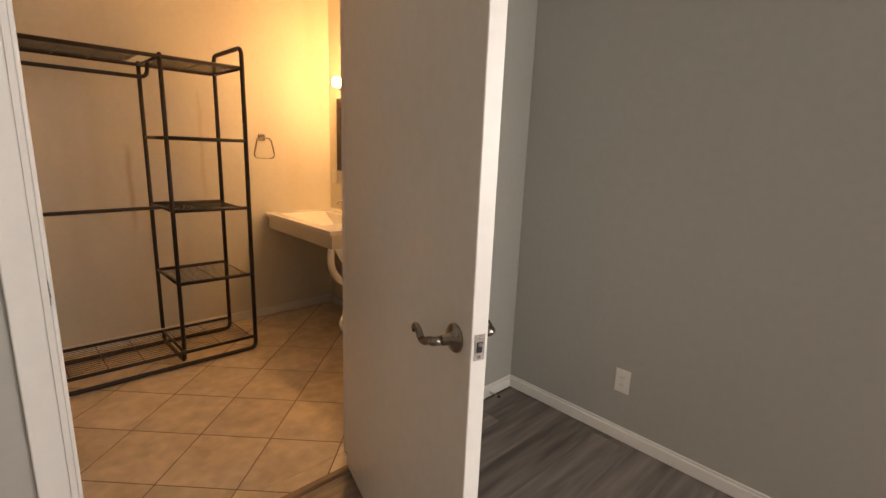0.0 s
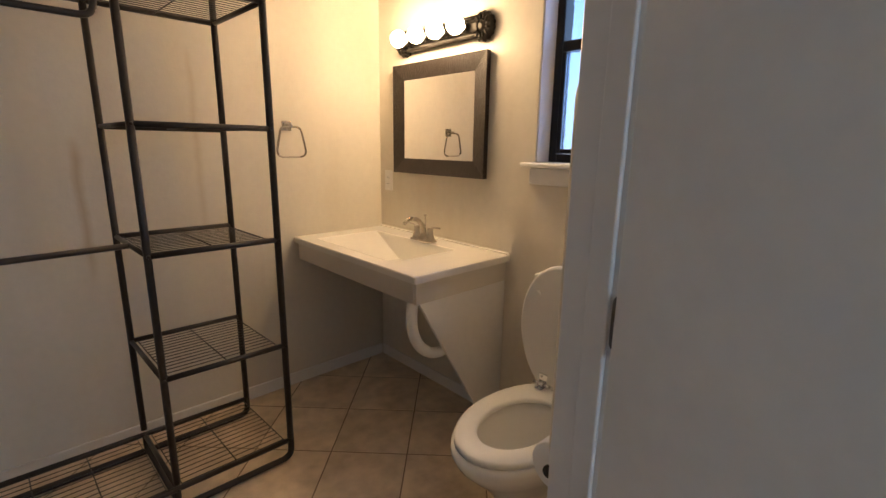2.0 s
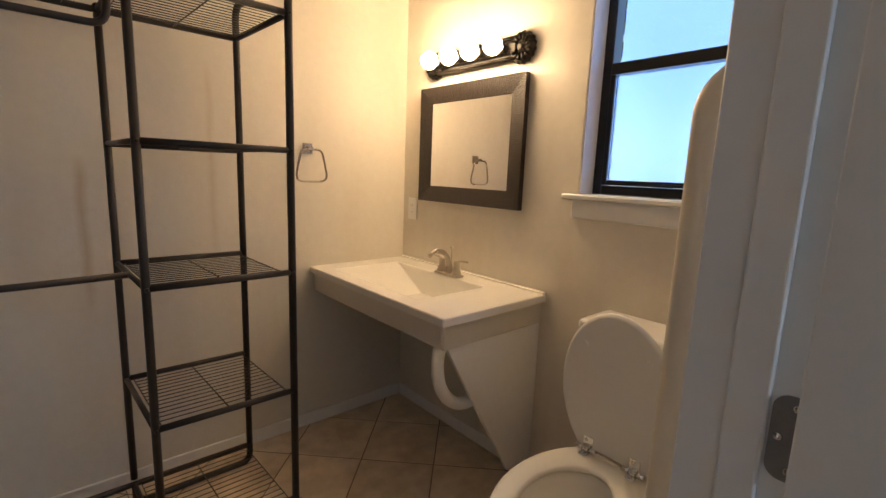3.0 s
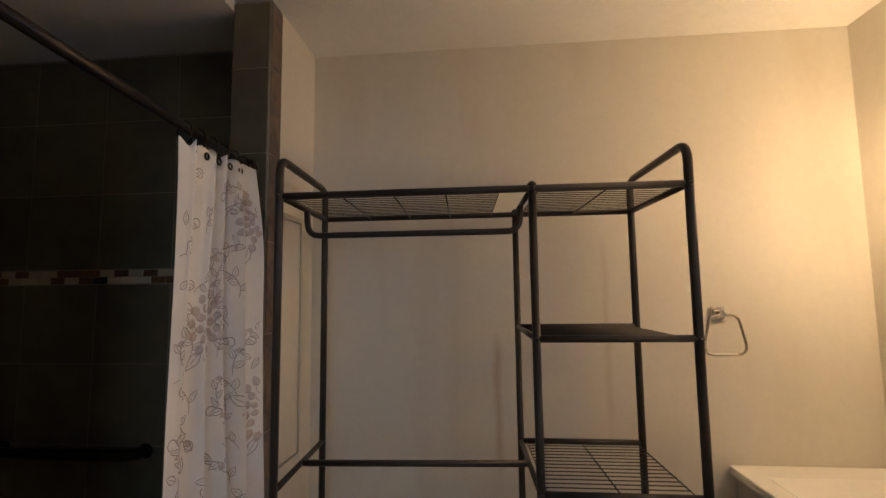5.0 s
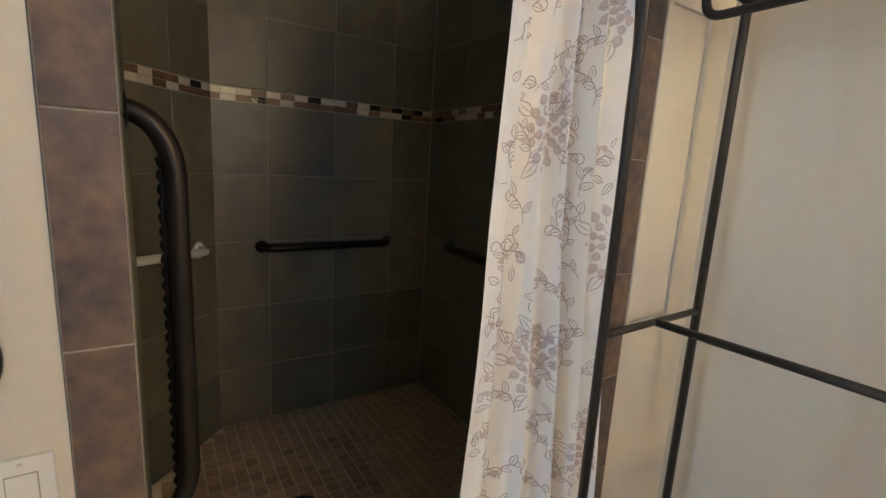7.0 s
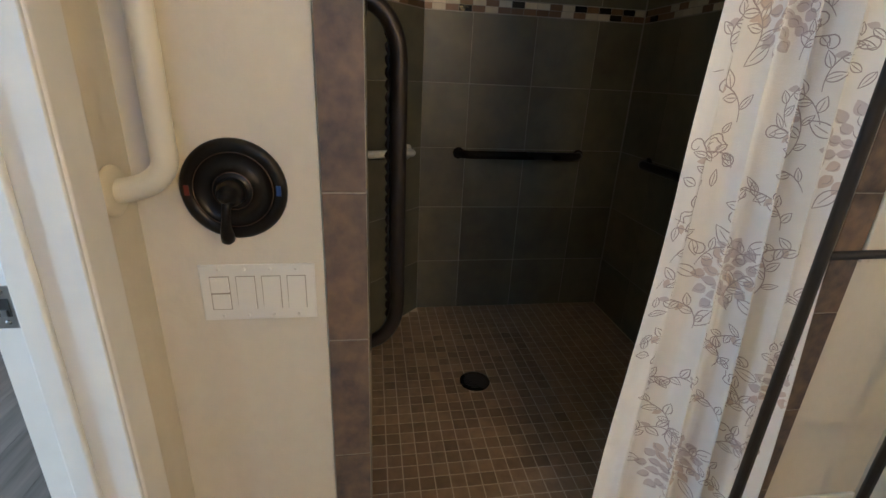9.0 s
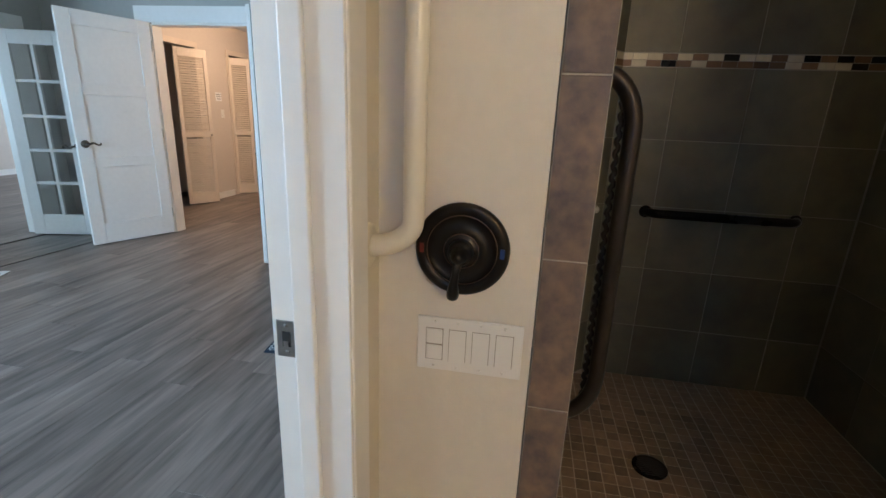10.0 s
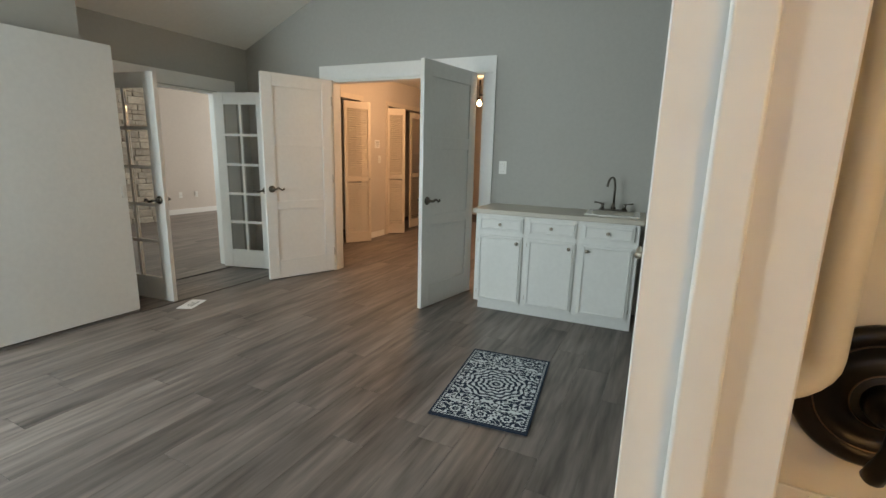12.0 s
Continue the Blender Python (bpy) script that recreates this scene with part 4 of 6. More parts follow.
def cloth_at(u, v):
    """A point of the hanging cloth; u across it, v down it."""
    z = 1.905 - 1.84 * v
    ya = -0.192 - 0.042 * ramp01((1.95 - z) / 0.9) - 0.045 * ramp01((1.1 - z) / 1.0)
    yb = 0.152 - 0.024 * ramp01((1.93 - z) / 0.4) + 0.090 * ramp01((1.5 - z) / 1.5)
    ph = 2 * math.pi * (4.3 * u ** 1.45 + 0.08 * math.sin(3.1 * u + 1.1 * v) + 0.03 * math.sin(5 * v + 4 * u))
    y = ya + (yb - ya) * u + 0.010 * math.sin(ph + 1.2) * (1 - u * 0.4)
    over = ramp01((u - 0.72) / 0.28) * ramp01((1.95 - z) / 0.4)
    amp = (0.017 + 0.013 * v) * (0.75 + 0.6 * u) * (1 - 0.72 * over)
    x = amp * math.sin(ph) + 0.006 * math.sin(2.3 * ph + 2) * (0.4 + v) * (1 - over) + 0.010 * math.sin(4 * v + 7 * u) * (1 - over) + 0.030 * v * (1 - over) + 0.072 * over
    return Vector((x, y, z - (0.030 - 0.020 * u) * (1 - v) + 0.010 * math.cos(2 * math.pi * 6.5 * u) * max(0.0, 1 - v * 25)))


bm = bmesh.new()
NU, NV = 220, 70
grid = [[bm.verts.new(cloth_at(i / NU, j / NV)) for i in range(NU + 1)] for j in range(NV + 1)]
for j in range(NV):
    for i in range(NU):
        bm.faces.new((grid[j][i], grid[j][i + 1], grid[j + 1][i + 1], grid[j + 1][i])).smooth = True
cl = part("cloth", bm, CLOTH, cur)
so_ = cl.modifiers.new("thickness", "SOLIDIFY")
so_.thickness, so_.offset = 0.0012, 0.0
# length along the cloth, for laying the embroidery without stretching it
run_, prev = [0.0], cloth_at(0, 0.5)
for i in range(1, 201):
    q = cloth_at(i / 200, 0.5)
    run_.append(run_[-1] + (q - prev).length)
    prev = q
CLOTH_W = run_[-1]


def on_cloth(s_, z, lift=0.0016):
    u = float(np.interp(s_, run_, [i / 200 for i in range(201)]))
    v = max(0.0, min(1.0, (1.905 - z) / 1.84))
    p, e = cloth_at(u, v), 0.004
    a, b_ = cloth_at(min(1, u + e), v) - cloth_at(max(0, u - e), v), cloth_at(u, min(1, v + e)) - cloth_at(u, max(0, v - e))
    nrm = b_.cross(a).normalized()
    return p + (nrm if nrm.x > 0 else -nrm) * lift


def inside(pts):
    return all(0.008 < a < CLOTH_W - 0.008 and 0.09 < z < 1.86 for a, z in pts)


def stitch(bm, pts, w=0.0028, lift=0.0016):
    """A stitched line along points of the cloth (across, height)."""
    if not inside(pts) or len(pts) < 2:
        return
    rows = []
    for k, p in enumerate(pts):
        a, c = pts[max(0, k - 1)], pts[min(len(pts) - 1, k + 1)]
        dx, dz = c[0] - a[0], c[1] - a[1]
        ln = math.hypot(dx, dz) or 1
        h = w * (0.35 + 0.65 * math.sin(math.pi * (0.12 + 0.76 * k / (len(pts) - 1)))) / 2
        rows.append([bm.verts.new(on_cloth(p[0] + sg * -dz / ln * h, p[1] + sg * dx / ln * h, lift)) for sg in (-1, 1)])
    for a, c in zip(rows, rows[1:]):
        bm.faces.new((a[0], a[1], c[1], c[0]))


def petal(bm, x, z, ang, ln, wd, lift=0.0013):
    """A filled petal from its foot (x, z)."""
    dx, dz, rows = math.cos(ang), math.sin(ang), []
    if not inside([(x + dx * ln * k, z + dz * ln * k) for k in (0, 1)]):
        return
    for k in range(7):
        t = k / 6
        h = wd / 2 * max(0.04, math.sin(math.pi * t ** 0.75)) ** 0.8
        rows.append([bm.verts.new(on_cloth(x + dx * ln * t - dz * h * sg, z + dz * ln * t + dx * h * sg, lift)) for sg in (-1, 0, 1)])
    for a, c in zip(rows, rows[1:]):
        for q in (0, 1):
            bm.faces.new((a[q], a[q + 1], c[q + 1], c[q]))


def leaf_line(bm, x, z, ang, ln, wd, w=0.0026):
    """An outlined leaf with its midrib."""
    dx, dz = math.cos(ang), math.sin(ang)
    for sg in (-1, 1):
        stitch(bm, [(x + dx * ln * t - dz * sg * wd / 2 * math.sin(math.pi * t ** 0.8), z + dz * ln * t + dx * sg * wd / 2 * math.sin(math.pi * t ** 0.8)) for t in [k / 8 for k in range(9)]], w)
    stitch(bm, [(x + dx * ln * t, z + dz * ln * t) for t in (0, 0.25, 0.5, 0.75)], w * 0.8)


rc = random.Random(21)
lines, fill_a, fill_b = bmesh.new(), bmesh.new(), bmesh.new()


def dahlia(x, z, r):
    """A large blossom of filled petals in rings, with pointed outlined leaves about it."""
    for ring, (n, r0, ln, wd) in enumerate(((7, 0.10, 0.20, 0.13), (10, 0.28, 0.24, 0.17), (13, 0.52, 0.26, 0.20), (15, 0.78, 0.26, 0.22))):
        for k in range(n):
            a = 2 * math.pi * (k + 0.5 * (ring % 2) + rc.uniform(-0.12, 0.12)) / n
            rr = r * (r0 + rc.uniform(-0.03, 0.03))
            petal(fill_a if math.sin(a * 1.5 + z * 9) > -0.25 else fill_b, x + rr * math.cos(a), z + rr * math.sin(a), a + rc.uniform(-0.25, 0.25), r * ln * rc.uniform(1.05, 1.45), r * wd * 1.25)
            if ring > 0:
                stitch(lines, [(x + (rr + r * ln * t) * math.cos(a + 0.10 * math.sin(3 * t)), z + (rr + r * ln * t) * math.sin(a + 0.10 * math.sin(3 * t))) for t in (0.1, 0.4, 0.7, 1.0)], 0.002, 0.0019)
    for k in range(5):
        a = 2 * math.pi * (k + rc.uniform(-0.2, 0.2)) / 5 + 0.5
        leaf_line(lines, x + r * 0.98 * math.cos(a), z + r * 0.98 * math.sin(a), a + rc.uniform(-0.4, 0.4), r * 0.62, r * 0.30)


def rose(x, z, r):
    """A small line-drawn rose: broken wavy rings, and three leaves."""
    for k in range(3):
        rk = r * (0.25 + 0.36 * k)
        for h in range(1 + k):
            a0 = rc.uniform(0, 6.28)
            stitch(lines, [(x + rk * (1 + 0.14 * math.sin(5 * a + k)) * math.cos(a), z + rk * 0.85 * (1 + 0.14 * math.sin(5 * a + k)) * math.sin(a)) for a in [a0 + 2.6 * i / 10 for i in range(11)]], 0.0026)
    for k in range(3):
        a = rc.uniform(0, 2) + 2.1 * k
        leaf_line(lines, x + r * 1.05 * math.cos(a), z + r * 1.05 * math.sin(a), a, r * 0.9, r * 0.45)


def vine(x, z, ang, ln, bend):
    """A curling stem with leaves on both sides, a bud, and a spiral at its end."""
    pts, a = [(x, z)], ang
    n = 12
    for k in range(n):
        a += bend * (1.4 / n) * math.sin(3.3 * k / n + 0.4)
        pts.append((pts[-1][0] + ln / n * math.cos(a), pts[-1][1] + ln / n * math.sin(a)))
    ex, ez = pts[-1]
    sg = 1 if bend > 0 else -1
    for k in range(10):
        a += sg * 0.55
        ex, ez = ex + 0.0085 * (1 - k * 0.06) * math.cos(a), ez + 0.0085 * (1 - k * 0.06) * math.sin(a)
        pts.append((ex, ez))
    stitch(lines, pts, 0.0028)
    for k in (2, 4, 6, 8, 10):
        sd = 1 if k % 4 == 0 else -1
        da = math.atan2(pts[k + 1][1] - pts[k][1], pts[k + 1][0] - pts[k][0])
        leaf_line(lines, pts[k][0], pts[k][1], da + sd * rc.uniform(0.6, 1.1), rc.uniform(0.026, 0.042), rc.uniform(0.013, 0.020), 0.0024)
    petal(fill_b if bend > 0 else fill_a, pts[7][0], pts[7][1], a + 2.0, 0.024, 0.014)


for x, z in ((0.23, 0.24), (0.25, 0.83), (0.24, 1.42), (0.58, 0.52), (0.60, 1.14), (0.58, 1.72), (0.90, 0.26), (0.92, 0.84), (0.90, 1.45)):
    dahlia(x, z, 0.096)
for x, z in ((0.05, 0.98), (0.10, 0.50), (0.06, 1.62), (0.12, 1.14), (0.36, 0.56), (0.40, 1.12), (0.38, 1.68), (0.74, 0.80), (0.72, 1.40), (0.76, 0.22)):
    rose(x, z, 0.030)
for x in (0.02, 0.08, 0.15, 0.32, 0.38, 0.44, 0.50, 0.67, 0.73, 0.80):
    z = 0.22 + 0.13 * math.sin(9 * x)
    while z < 1.8:
        vine(x + rc.uniform(-0.02, 0.03), z, rc.uniform(0.9, 2.3), rc.uniform(0.10, 0.16), rc.choice((-1, 1)) * rc.uniform(1.2, 2.2))
        z += rc.uniform(0.13, 0.18)
part("embroidery", lines, THREAD, cur, "grey lilac stitched vines and leaves", "stuff")
part("embroidery", fill_a, PETAL_A, cur, "pale lilac stitched petals", "stuff")
part("embroidery", fill_b, PETAL_B, cur, "pale rose stitched petals", "stuff")
for k in range(6):
    y = -0.135 + k * 0.058
    bm = bmesh.new()
    tube(bm, [(-0.015 + 0.021 * math.cos(a), y, 1.912 - 0.03 * (y + 0.19) + 0.031 * math.sin(a)) for a in [2 * math.pi * i / 14 for i in range(14)]], 0.0022, 6, closed=True)
    part("hook_ring", bm, BRONZE, cur, "dark curtain hook ring")
    bm = bmesh.new()
    tube(bm, [(0.012 + 0.0, y + 0.009 * math.cos(a), 1.860 + 0.03 * (y + 0.135) + 0.009 * math.sin(a)) for a in [2 * math.pi * i / 10 for i in range(10)]], 0.003, 6, closed=True)
    part("grommet", bm, BRONZE, cur, "dark curtain grommet")

grab("grab_bar", (SX, 6.815, 0.882), (SX, 7.46, 0.882), (0.055, 0, 0), 0.0205, BRONZE, "dark bronze grab bar level on the tiled back wall", 0.029, bow=0.06)
grab("grab_bar", (1.15, SN, 0.89), (1.75, SN, 0.89), (0, -0.055, 0), 0.0205, BRONZE, "dark bronze grab bar level on the tiled side wall", 0.029, bow=0.06)
grab("grab_bar", (2.262, 6.359, 1.365), (2.262, 6.359, 0.655), (0, 0.070, 0), 0.0168, BRONZE_M, "bronze grab bar upright on the end of the shower wall", 0.032, bow=0.10)
grab("grab_bar", (0.965, 6.543, 0.895), (1.36, 6.243, 0.942), (0.036, 0.044, 0), 0.017, PLASTIC, "white grab bar level across the shower corner", 0.036)
bm = bmesh.new()
hose = thing("shower_hose", pose(2.238, 6.36, 0), "coiled dark metal shower hose hanging behind the upright bar", "shower hose")
pts = [(0.0, 0.050 + 0.003 * math.sin(i * 1.5), 1.33 - i * 0.0055) for i in range(118)]
tube(bm, pts, 0.0055, 8, scale=[1.0 + 0.12 * (i % 2) for i in range(118)])
part("hose", bm, BRONZE_M, hose)

# ---- big room shell ----
EAVE, SLOPE = 2.385, 0.45
YS = 1.44
RIDGE_Y = 4.3
RZ = EAVE + SLOPE * (RIDGE_Y - YS)
struct("wall_room_east", PAINT_ROOM, (4.563, 4.70, 1.3, 1.88, 0, 4.0), (4.563, 4.70, 3.62, 5.892, 0, 4.0), (4.563, 4.70, 1.88, 3.62, 0, 0.84), (4.563, 4.70, 1.88, 3.62, 2.16, 4.0))
# south wall: french door opening
FX0, FX1, FH = -0.49, 0.735, 1.90
struct("wall_room_south", PAINT_ROOM, (-1.3, FX0, 1.31, YS, 0, 3.0), (FX1, 4.7, 1.31, YS, 0, 3.0), (FX0, FX1, 1.31, YS, FH, 3.0))
struct("wall_closet", PAINT_ROOM, (1.12, 2.30, 1.45, 2.12, 0, 2.9))
WR = pose(-0.985, 4.2, 0, 0, 0, 2.0)
# west wall in its own frame: x towards the room, y to the north; opening y -1.59 to 0.09, head 2.035
struct("wall_room_west", PAINT_ROOM, (-0.13, 0, -3.3, -1.59, 0, 4.2), (-0.13, 0, 0.115, 1.72, 0, 4.2), (-0.13, 0, -1.59, 0.115, 2.035, 4.2), m=WR)
bm = bmesh.new()
prism(bm, [(1.2, EAVE - SLOPE * 0.2), (RIDGE_Y, RZ), (6.0, RZ), (6.0, RZ + 0.12), (RIDGE_Y, RZ + 0.12), (1.2, EAVE + 0.12)], "x", -1.6, 4.8)
part("ceiling_room", bm, CEIL, None, "white vaulted ceiling of the big room", "structure")
struct("baseboard_room", TRIM, (4.549, 4.561, 1.5, 5.89, 0, 0.056), (4.555, 4.561, 1.5, 5.89, 0.0565, 0.072), (3.60, 4.548, 5.878, 5.891, 0, 0.056), (3.60, 4.554, 5.885, 5.891, 0.0565, 0.072), (1.575, 2.505, 5.878, 5.891, 0, 0.085), bevel=0.003)
# unseen window, its place assumed, framing the east area lamp
struct("window_2", WINFRAME, (4.60, 4.64, 1.88, 3.62, 0.84, 0.88), (4.60, 4.64, 1.88, 3.62, 2.12, 2.16), (4.60, 4.64, 1.88, 1.92, 0.88, 2.12), (4.60, 4.64, 3.58, 3.62, 0.88, 2.12), (4.60, 4.64, 2.73, 2.77, 0.88, 2.12))

# spring door stop on the baseboard behind the bathroom door
ds = thing("door_stop", pose(4.36, 5.877, 0.035), "small dark spring door stop on the white baseboard", "door stop")
bm = bmesh.new()
tube(bm, [(0.004 * math.cos(i * 0.9), -0.004 - 0.0014 * i, 0.004 * math.sin(i * 0.9)) for i in range(44)], 0.0018, 5)
part("spring", bm, STEEL, ds)
bm = bmesh.new()
lathe(bm, [(0.007, 0), (0.008, 0.004), (0.006, 0.012)], Matrix.Translation((0, -0.066, 0)) @ pose(0, 0, 0, 90, 0, 0), 12)
part("rubber_tip", bm, DARK, ds)

# closet sliding panel
pn = thing("sliding_panel", pose(0.965, 2.195, 0.03), "large plain white sliding panel with a small flush pull", "sliding door")
boxes("slab", DOORP, pn, (0.0, 1.33, -0.04, 0.0, 0.0, 1.98), bevel=0.002)
bm = bmesh.new()
box(bm, 0.018, 0.040, 0.0005, 0.004, 0.895, 0.985, 0.002)
pl = part("flush_pull", bm, PLASTIC, pn)
boxes("recess", TRIM, pl, (0.023, 0.035, 0.0042, 0.005, 0.905, 0.975))
boxes("floor_track", STEEL, pn, (0.0, 1.33, -0.05, -0.01, -0.028, -0.012))
struct("floor_seam", SEAM, (-0.87, 0.96, 2.185, 2.203, 0.0005, 0.004), (-0.86, 1.11, 1.545, 1.567, 0.0005, 0.006), label="dark seam strip in the floor")

# trim round the openings
fr = struct("door_2", TRIM, (FX0 - 0.003, FX0 + 0.02, 1.312, 1.438, 0, FH), (FX1 - 0.02, FX1 + 0.003, 1.312, 1.438, 0, FH), (FX0 + 0.02, FX1 - 0.02, 1.312, 1.438, FH - 0.02, FH - 0.001), label="white double french door frame")
boxes("casing", TRIM, fr, (-0.70, FX0 + 0.012, 1.441, 1.456, 0, 1.905), (FX1 - 0.012, FX1 + 0.09, 1.441, 1.456, 0, 1.905), (-0.70, FX1 + 0.09, 1.441, 1.456, 1.906, 2.035), bevel=0.002)
dd = struct("door_3", TRIM, (-0.128, -0.002, -1.588, -1.566, 0, 2.02), (-0.128, -0.002, 0.092, 0.114, 0, 2.02), (-0.128, -0.002, -1.566, 0.092, 2.012, 2.032), m=WR, label="white double door frame")
boxes("casing", TRIM, dd, (0.001, 0.017, -1.69, -1.575, 0, 2.03), (0.001, 0.017, 0.103, 0.215, 0, 2.03), (0.001, 0.017, -1.725, 0.215, 2.031, 2.172), bevel=0.002)


def panel_door(m, width, tall, flip, label):
    """Three-panel door: hinge line at the origin, leaf along +x, face at y = 0 and thickness to -y."""
    g = thing("panel_door", m, label, "door")
    rail = 0.105
    zs = [0.0, 0.20, tall * 0.355, tall * 0.355 + 0.085, tall * 0.665, tall * 0.665 + 0.10, tall - 0.12, tall]
    bm = bmesh.new()
    box(bm, 0.002, width, -0.024, -0.014, 0.012, tall)
    part("slab", bm, DOORP, g)
    bm = bmesh.new()
    for y0, y1 in ((-0.0138, 0.0), (-0.038, -0.0242)):
        box(bm, 0.002, rail, y0, y1, 0.012, tall, 0.0015)
        box(bm, width - rail, width, y0, y1, 0.012, tall, 0.0015)
        for a, c in ((0.012, zs[1]), (zs[2], zs[3]), (zs[4], zs[5]), (zs[6], tall)):
            box(bm, rail + 0.0005, width - rail - 0.0005, y0, y1, a, c, 0.0015)
    part("rail", bm, DOORP, g, "raised stiles and rails")
    x = width - 0.06
    lever(g, Matrix.Translation((x, 0.0005, 0.93)) @ pose(0, 0, 0, -90, 0, 0) @ pose(0, 0, 0, 0, 0, 180), FAUCET_D)
    lever(g, Matrix.Translation((x, -0.0385, 0.93)) @ pose(0, 0, 0, 90, 0, 0) @ pose(0, 0, 0, 0, 0, 180), FAUCET_D)
    for z in (0.22, 1.02, 1.82):
        hinge(g, -0.001, -0.004, z, 0.025)
    return g


def leaf_pose(hx, hy, ex, ey):
    return pose(hx, hy, 0, 0, 0, math.degrees(math.atan2(ey - hy, ex - hx)))


panel_door(leaf_pose(-0.90, 2.635, -0.232, 2.356), 0.725, 2.03, False, "white three-panel door of a double pair, standing open, nearer the french doors")
panel_door(leaf_pose(-0.965, 4.245, -0.229, 4.11), 0.755, 2.03, True, "white three-panel door of a double pair, standing open beside the counter")


def french_leaf(m, width, tall, label):
    g = thing("french_door", m, label, "door")
    st, bot, topz = 0.112, 0.21, tall - 0.12
    bm = bmesh.new()
    box(bm, 0.002, st, -0.036, 0, 0.012, tall, 0.0015)
    box(bm, width - st, width, -0.036, 0, 0.012, tall, 0.0015)
    box(bm, st + 0.0005, width - st - 0.0005, -0.036, 0, 0.012, bot, 0.0015)
    box(bm, st + 0.0005, width - st - 0.0005, -0.036, 0, topz, tall, 0.0015)
    part("frame", bm, DOORP, g)
    bm = bmesh.new()
    mid = width / 2
    n = 5
    step = (topz - bot) / n
    box(bm, mid - 0.013, mid + 0.013, -0.032, -0.004, bot + 0.0005, topz - 0.0005)
    for k in range(1, n):
        z = bot + k * step
        box(bm, st + 0.0005, mid - 0.0135, -0.032, -0.004, z - 0.013, z + 0.013)
        box(bm, mid + 0.0135, width - st - 0.0005, -0.032, -0.004, z - 0.013, z + 0.013)
    part("muntin", bm, DOORP, g)
    for k in range(n):
        z0, z1 = bot + k * step + 0.0135 * (k > 0), bot + (k + 1) * step - 0.0135 * (k < n - 1)
        for a, c in ((st + 0.001, mid - 0.0135), (mid + 0.0135, width - st - 0.001)):
            p = boxes("pane", GLASS, g, (a, c, -0.020, -0.016, z0 + 0.0005, z1 - 0.0005))
            p.visible_shadow = False
    lever(g, Matrix.Translation((width - 0.05, 0.0005, 0.88)) @ pose(0, 0, 0, -90, 0, 0) @ pose(0, 0, 0, 0, 0, 180), FAUCET_D)
    lever(g, Matrix.Translation((width - 0.05, -0.0365, 0.88)) @ pose(0, 0, 0, 90, 0, 0) @ pose(0, 0, 0, 0, 0, 180), FAUCET_D)
    return g


french_leaf(leaf_pose(0.725, 1.475, 0.652, 2.20), 0.725, 1.885, "white french door leaf with ten panes standing open beside the sliding panel")
french_leaf(leaf_pose(-0.425, 1.475, -0.567, 1.98), 0.60, 1.885, "white french door leaf with ten panes standing open behind the panel door")

# ---- counter in the big room ----
base = thing("base_cabinet", WR @ pose(0.0, 0.26, 0), "white base cabinet with three drawers over three doors", "cabinet")
CW, CD, CHT = 1.265, 0.50, 0.838
boxes("body", CABINET, base, (0.0, CD, 0.0, CW, 0.085, CHT), (0.0, CD - 0.06, 0.02, CW, 0.001, 0.085), bevel=0.002)
cols = [(0.03, 0.405), (0.445, 0.82), (0.865, 1.235)]
for i, (a, c) in enumerate(cols):
    for nm, z0, z1 in (("drawer", 0.70, 0.82), ("cabinet_door", 0.105, 0.665)):
        bm = bmesh.new()
        box(bm, CD + 0.004, CD + 0.018, a, c, z0, z1, 0.004, 2)
        d = part(nm, bm, CABINET, base)
        bm = bmesh.new()
        for q in ((a + 0.014, a + 0.028, z0 + 0.014, z1 - 0.014), (c - 0.028, c - 0.014, z0 + 0.014, z1 - 0.014), (a + 0.0285, c - 0.0285, z0 + 0.014, z0 + 0.028), (a + 0.0285, c - 0.0285, z1 - 0.028, z1 - 0.014)):
            box(bm, CD + 0.0185, CD + 0.028, *q, 0.003)
        part("molding", bm, CABINET, d)
        ky, kz = ((a + c) / 2, (z0 + z1) / 2) if nm == "drawer" else ((c - 0.045 if i < 2 else a + 0.045), z1 - 0.05)
        bm = bmesh.new()
        lathe(bm, [(0.006, 0.018), (0.005, 0.03), (0.014, 0.036), (0.013, 0.043), (0.004, 0.046)], Matrix.Translation((CD, ky, kz)) @ FACE_W, 16)
        part("knob", bm, NICKEL, d, "round nickel knob")
        if nm == "cabinet_door":
            hy = a - 0.006 if i < 2 else c + 0.002
            bm = bmesh.new()
            for z in (z0 + 0.05, z1 - 0.07):
                box(bm, CD + 0.001, CD + 0.012, hy, hy + 0.006, z, z + 0.035, 0.001)
            part("hinge", bm, NICKEL, d)
ct = thing("counter", WR @ pose(0.0, 0.235, CHT + 0.002), "beige laminate counter on the white base cabinet", "counter")
boxes("worktop", COUNTER, ct, (0.002, 0.53, 0.0, 1.32, 0, 0.038), bevel=0.005)
boxes("sink_rim", CERAMIC, ct, (0.07, 0.45, 0.88, 1.28, 0.0385, 0.050), bevel=0.006, label="cream drop-in bar sink")
# no sunken bowl: a flat sheet whose darker cream carries the recess shading
boxes("sink_bowl", APRON, ct, (0.13, 0.40, 0.93, 1.23, 0.0505, 0.0515))
fc = thing("bar_faucet", WR @ pose(0.10, 1.30, CHT + 0.054), "dark nickel gooseneck faucet with two lever handles", "faucet")
bm = bmesh.new()
box(bm, -0.025, 0.025, -0.11, 0.11, 0.0005, 0.012, 0.004)
part("base", bm, FAUCET_D, fc)
bm = bmesh.new()
